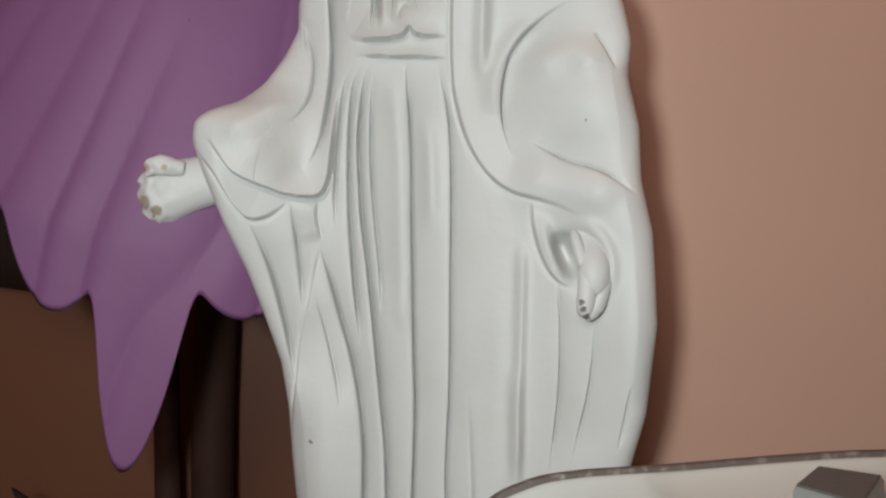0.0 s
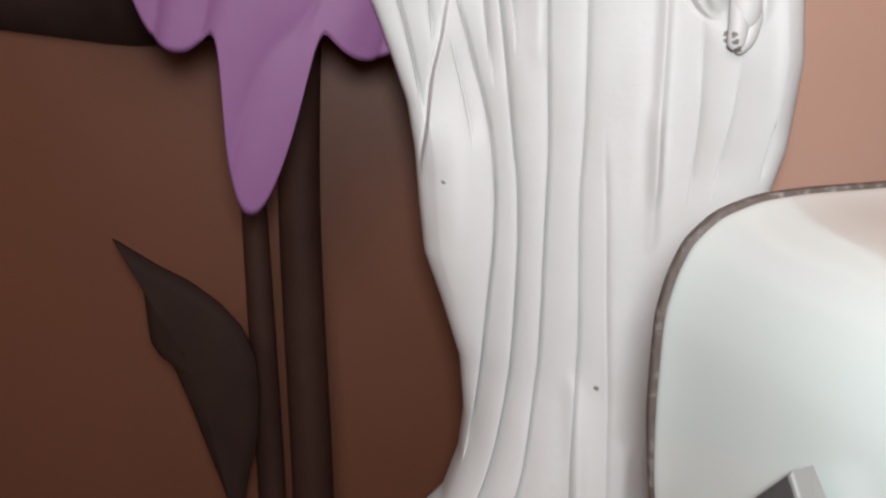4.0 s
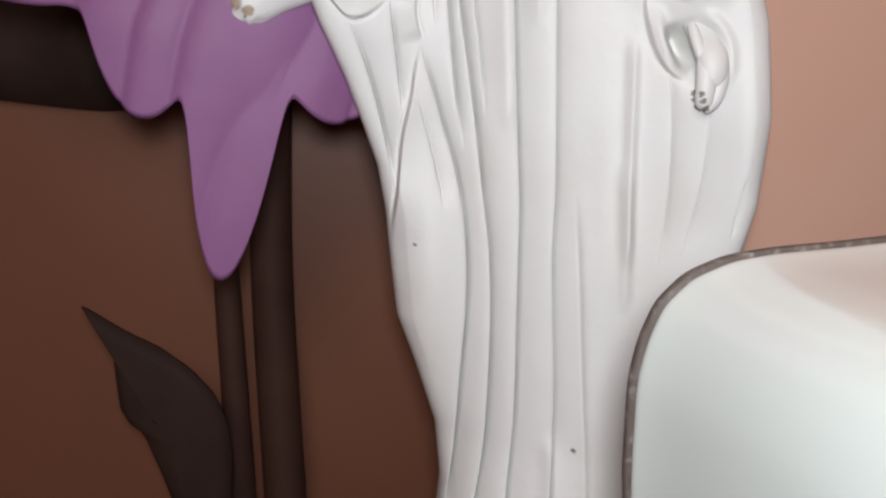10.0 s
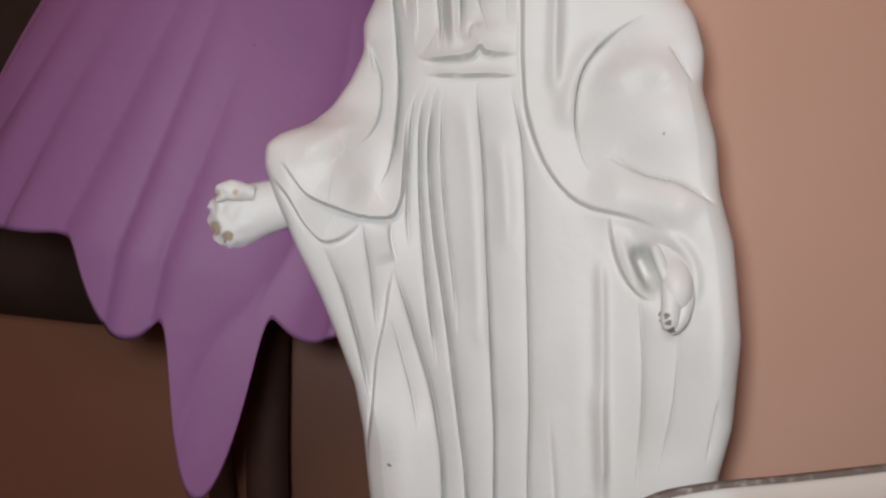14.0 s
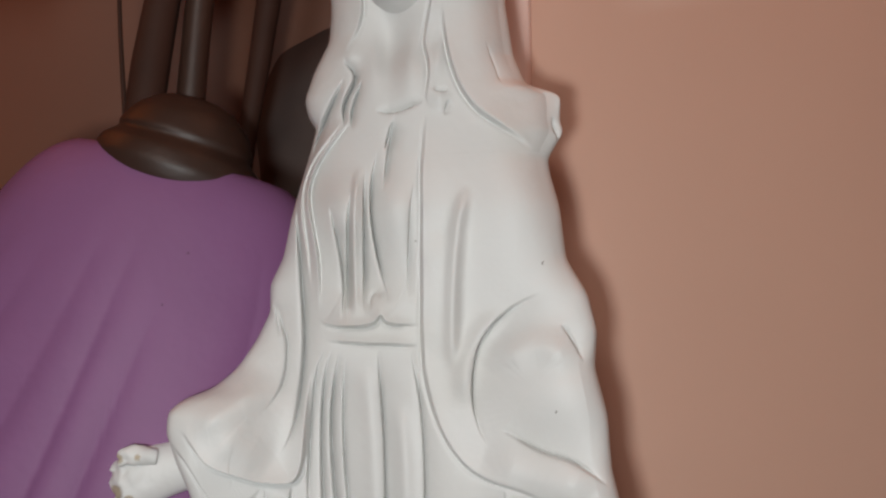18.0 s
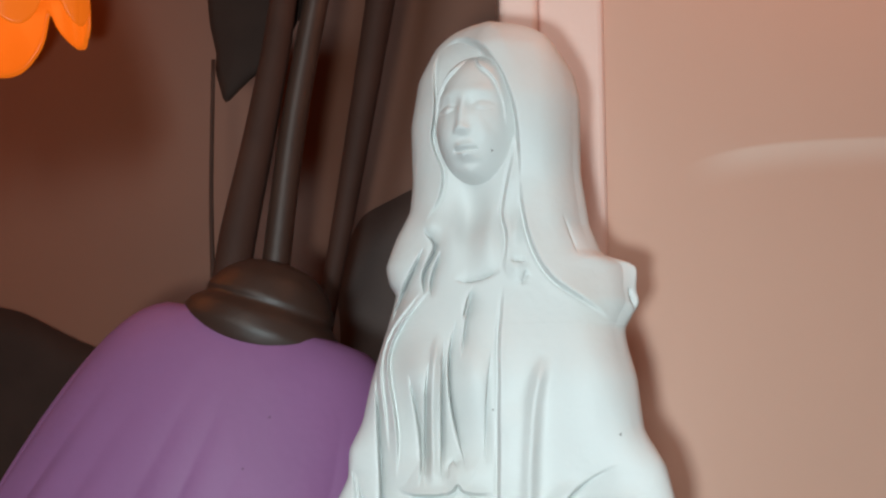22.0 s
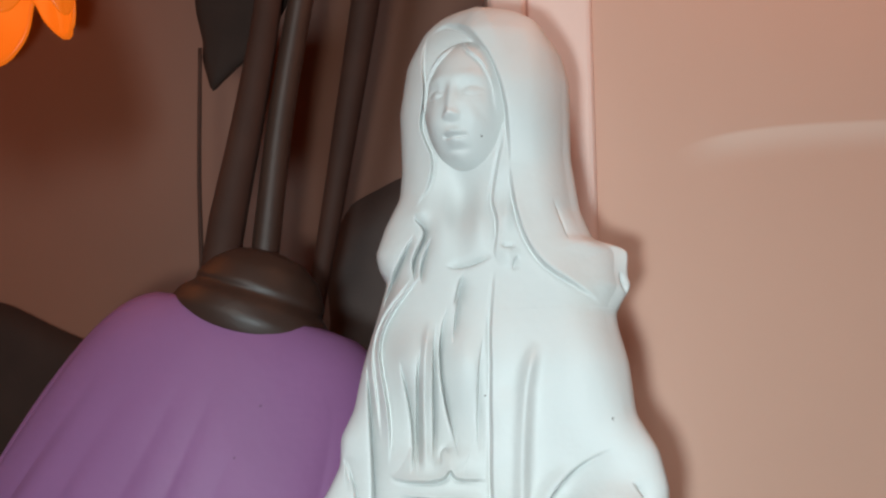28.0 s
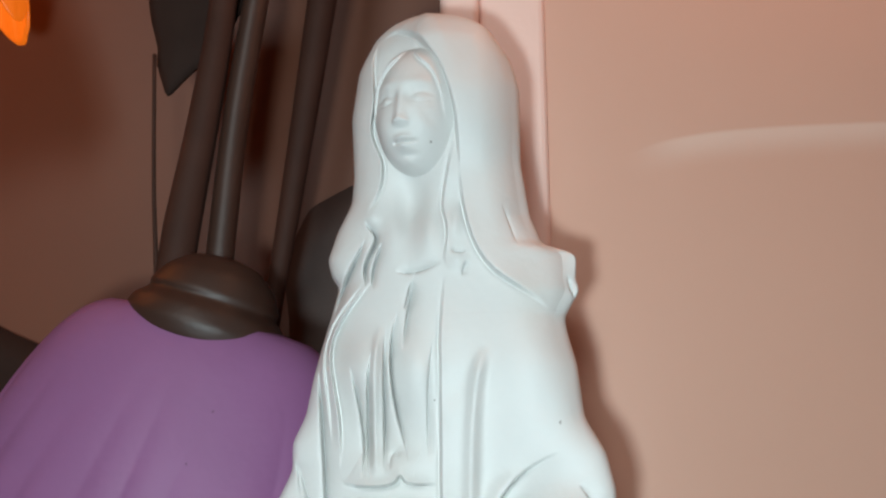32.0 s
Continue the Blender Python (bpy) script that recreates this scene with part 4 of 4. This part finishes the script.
tube("stem", [(-0.087, 0.55, 0.02), (-0.093, 0.55, 0.675), (-0.099, 0.55, 0.85), (-0.093, 0.55, 1.0), (-0.060, 0.52, 1.13), (-0.036, 0.50, 1.277), (-0.015, 0.50, 1.45)], [0.011, 0.011, 0.0105, 0.010, 0.0048, 0.0075, 0.008], BRONZE_DARK, flower_lamp)
tube("stem", [(-0.101, 0.475, 1.115), (-0.097, 0.475, 1.15), (-0.090, 0.475, 1.19), (-0.081, 0.475, 1.25), (-0.070, 0.48, 1.42)], [0.0085, 0.0085, 0.0075, 0.0065, 0.006], BRONZE_DARK, flower_lamp)
tube("wire", [(-0.1075, 0.475, 1.125), (-0.112, 0.48, 1.17), (-0.114, 0.48, 1.235)], [0.0012, 0.001, 0.001], BRONZE_DARK, flower_lamp, 10)
leaf_or_dark_zone("leaf_or_dark_zone", [(-180, 843), (-170, 830), (-166, 820), (-165, 804), (-164, 793), (-160, 786), (-154, 781), (-146, 759), (-140, 740), (-133, 719), (-127, 697), (-124, 680), (-122, 716), (-116, 742), (-114, 767), (-115.5, 785), (-121, 799), (-131, 811), (-145, 822), (-160, 830)], 0.50, 0.002, LEAF_AND_ZONE, flower_lamp, 0.003, label="dark metal leaf")
tube("leaf_stalk", [(-0.122, 0.505, 0.70), (-0.118, 0.53, 0.60), (-0.111, 0.55, 0.45)], [0.002, 0.0025, 0.003], BRONZE_DARK, flower_lamp, 10)
leaf_or_dark_zone("leaf_or_dark_zone", [(-124, 1310), (-121, 1277), (-118, 1255), (-114, 1240), (-114, 1231), (-109, 1215), (-97, 1228), (-84, 1238), (-73, 1262), (-64, 1310)], 0.485, 0.002, LEAF_AND_ZONE, flower_lamp, 0.002)
# made up, not lamp leaves: two sheets for the dark zone behind the mauve glass
leaf_or_dark_zone("leaf_or_dark_zone", [(20, 1206), (-24, 1194), (-52, 1179), (-66, 1148), (-62, 1120), (-60, 1080), (-60, 1000), (-60, 950), (-20, 935), (30, 960), (50, 1050), (45, 1150)], 0.568, 0.002, ZONE_BROWN, flower_lamp, 0.003)
leaf_or_dark_zone("leaf_or_dark_zone", [(-203, 1110), (-236, 1126), (-280, 1134), (-320, 1100), (-320, 1000), (-260, 935), (-180, 925), (-130, 930), (-110, 1000), (-150, 1090)], 0.568, 0.002, LEAF_AND_ZONE, flower_lamp, 0.003)
lathe("base", [(0.13, 0.0), (0.13, 0.012), (0.09, 0.02), (0.03, 0.03)], (-0.10, 0.45, 0.0), 0, BRONZE, flower_lamp, 0.9)
settle(flower_lamp)

# ---- white box with grey studs ----
def pillow(name, outline, back, front, mat, parent, steps, label="", soft=12):
    """A plate with a rounded front from an outline in millimetres; steps: (share of the way to the middle kept, share of the depth)."""
    p = np.array(outline, float) / 1000
    q = np.vstack([p, p[:1]])
    s = np.linspace(0, len(p), len(p) * 10, endpoint=False)
    line = np.stack([np.interp(s, np.arange(len(p) + 1), q[:, c]) for c in (0, 1)], 1)
    for _ in range(soft):
        line = (np.roll(line, 1, 0) + 2 * line + np.roll(line, -1, 0)) / 4
    mid = line.mean(0)
    n = len(line)
    verts = [(x, back, z) for x, z in line]
    for keep, depth in steps:
        y = back + (front - back) * depth
        verts += [(x, y, z) for x, z in mid + (line - mid) * keep]
    faces = grid_faces(len(steps) + 1, n)
    faces += [tuple(range(n))[::-1], tuple(range(len(steps) * n, (len(steps) + 1) * n))]
    return link(name, verts, faces, mat, parent, label=label)


ceramic_box = empty("ceramic_box", (0.15, 0.28, TABLE), "glossy white glazed box with grey diamond studs on a brown plinth", "box")
# its section at the far end, in millimetres
OUTLINE = [(24.5, 812), (34, 808), (70, 807), (130, 806), (200, 806), (290, 806), (306, 822), (308, 885), (290, 912), (205, 913), (131, 911.5), (108, 909.5), (80, 906.5), (60, 905), (48, 903), (37.5, 898.5), (30, 891), (26, 881.5), (23.3, 870), (22.5, 843), (23, 824)]


def section(grow, back, soft=10):
    """The box's section: pushed out by grow, and back millimetres nearer, where it stands further to one side."""
    p = np.array(OUTLINE, float)
    q = np.vstack([p, p[:1]])
    u = np.linspace(0, len(p), len(p) * 10, endpoint=False)
    line = np.stack([np.interp(u, np.arange(len(p) + 1), q[:, c]) for c in (0, 1)], 1)
    for _ in range(soft):
        line = (np.roll(line, 1, 0) + 2 * line + np.roll(line, -1, 0)) / 4
    along = np.roll(line, -1, 0) - np.roll(line, 1, 0)
    along /= np.linalg.norm(along, axis=1)[:, None]
    x, z = line[:, 0] + along[:, 1] * grow, line[:, 1] - along[:, 0] * grow
    return [((px + 0.25 * back) / 1000, 0.285 - back / 1000, pz / 1000) for px, pz in zip(x, z)]


# flared towards the rim, then straight, and rounded at the near end
RINGS = [(-3.4 * (1 - math.exp(-g / 11.0)) - 1.2 * math.exp(-g / 0.7), g) for g in (0, 0.5, 1, 2, 3.5, 5, 7, 9, 12, 15, 19, 24, 30, 38, 50, 70, 95, 120, 145, 160)]
RINGS += [(-3.4 - 16 * (1 - math.cos(q)), 160 + 16 * math.sin(q)) for q in np.linspace(0.15, math.pi / 2, 10)]
verts = [v for one in RINGS for v in section(*one)]
n = len(verts) // len(RINGS)
link("body", verts, grid_faces(len(RINGS), n) + [tuple(range(n))[::-1], tuple(range(len(verts) - n, len(verts)))], CERAMIC, ceramic_box)
pillow("rim", [(x - (0.9 if z > 835 else 0.0) * (x < 60), z + 0.4 * (z > 860)) for x, z in OUTLINE], 0.2880, 0.2854, RIM, ceramic_box, [(1.0, 0.6), (0.992, 1.0)], "worn grey-brown rim", 10)
for base, top, rise in (
    ([(36.1, 234.8, 840.1), (40.7, 216.3, 859.2), (44.2, 202.0, 845.6), (40.3, 217.8, 825.1)], [(31.0, 229.1, 844.0), (34.9, 213.3, 859.3), (37.7, 202.2, 846.1), (34.9, 213.4, 829.2)], (-0.6, -0.15, 0)),
    ([(99, 243, 904), (109, 258, 904), (123, 251, 904), (110.5, 229, 904)], [(99.5, 243, 912.8), (109, 257, 914), (121.5, 250.5, 913.6), (110, 230.5, 912)], (0, 0, 0.6)),
):
    low, high, rise = (np.array(p, float) for p in (base, top, rise))
    k, mid = len(base), high.mean(0)
    near_top = low * 0.10 + high * 0.90
    place = [tuple(v / 1000) for loop in (low, near_top, high * 0.95 + mid * 0.05) for v in loop]
    stud = link("stud", place, grid_faces(3, k) + [tuple(range(k))[::-1], tuple(range(2 * k, 3 * k))], GREY_SIDE, ceramic_box, False, "grey diamond stud")
    inset = [tuple((mid + (p - mid) * r + rise * up) / 1000) for r, up in ((0.95, 0.0), (0.93, 0.8), (0.86, 1.0)) for p in high]
    link("facet", inset, grid_faces(3, k) + [tuple(range(k))[::-1], tuple(range(2 * k, 3 * k))], GREY, stud, False, "darker flat grey facet")
box("plinth", (0.050, 0.130, TABLE), (0.290, 0.270, 0.8115), WOOD, ceramic_box, bevel=0.004)
settle(ceramic_box)

# ---- candle and shells ----
candle = empty("candle", (-0.155, 0.405, TABLE), "peach pillar candle with a pale unburnt wick", "candle")
lathe("wax", [(0.028, 0.0), (0.0295, 0.003), (0.0295, 0.058), (0.0285, 0.0605), (0.026, 0.0612), (0.012, 0.0602), (0.0005, 0.0600)], (-0.155, 0.405, TABLE), 0, WAX, candle)
tube("wick", [(-0.153, 0.405, 0.733), (-0.1535, 0.405, 0.740), (-0.156, 0.404, 0.7455)], [0.0015, 0.0014, 0.0013], WICK, candle, 8)
settle(candle)


def shell(place, size, tall, turn, label):
    """A lumpy scalloped shell with a ribbed edge and a hollow side."""
    rows, cols = 72, 150
    verts = []
    for v in np.linspace(0.02, np.pi - 0.02, rows):
        for a in np.linspace(0, 2 * np.pi, cols, endpoint=False):
            q = Vector((math.sin(v) * math.cos(a), math.sin(v) * math.sin(a), math.cos(v)))
            rim = math.exp(-((q.y / 0.45) ** 2))
            r = 1 + rim * (0.018 * math.cos(37 * a) + 0.05 * noise.noise(q * 9 + Vector(place) * 40)) + 0.03 * noise.noise(q * 14)
            # concentric growth lines and the hollow of its mouth
            hub = (q - Vector((0.25, -0.8, 0.55))).length
            r += 0.010 * math.sin(26 * hub) * (1 - rim)
            r -= 0.30 * math.exp(-((q - Vector((-0.62, -0.66, -0.25))).length / 0.36) ** 2) + 0.06 * math.exp(-((hub - 0.75) / 0.06) ** 2)
            verts.append(Vector(place) + Matrix.Rotation(turn, 3, "Z") @ Vector((q.x, q.y * 0.8, q.z * tall)) * r * size)
    low = min(v.z for v in verts)
    verts = [v - Vector((0, 0, low - TABLE)) for v in verts]
    faces = grid_faces(rows, cols) + [tuple(range(cols))[::-1], tuple(range((rows - 1) * cols, rows * cols))]
    return tagged(link("shell", verts, faces, SHELL), label, "shell", "shells on the table")


shell((-0.118, 0.418, 0.71), 0.0215, 1.5, 0.2, "large cream crumbly ribbed shell beside the candle")
shell((-0.092, 0.430, 0.70), 0.0125, 1.5, 1.1, "small cream crumbly shell next to the larger one")
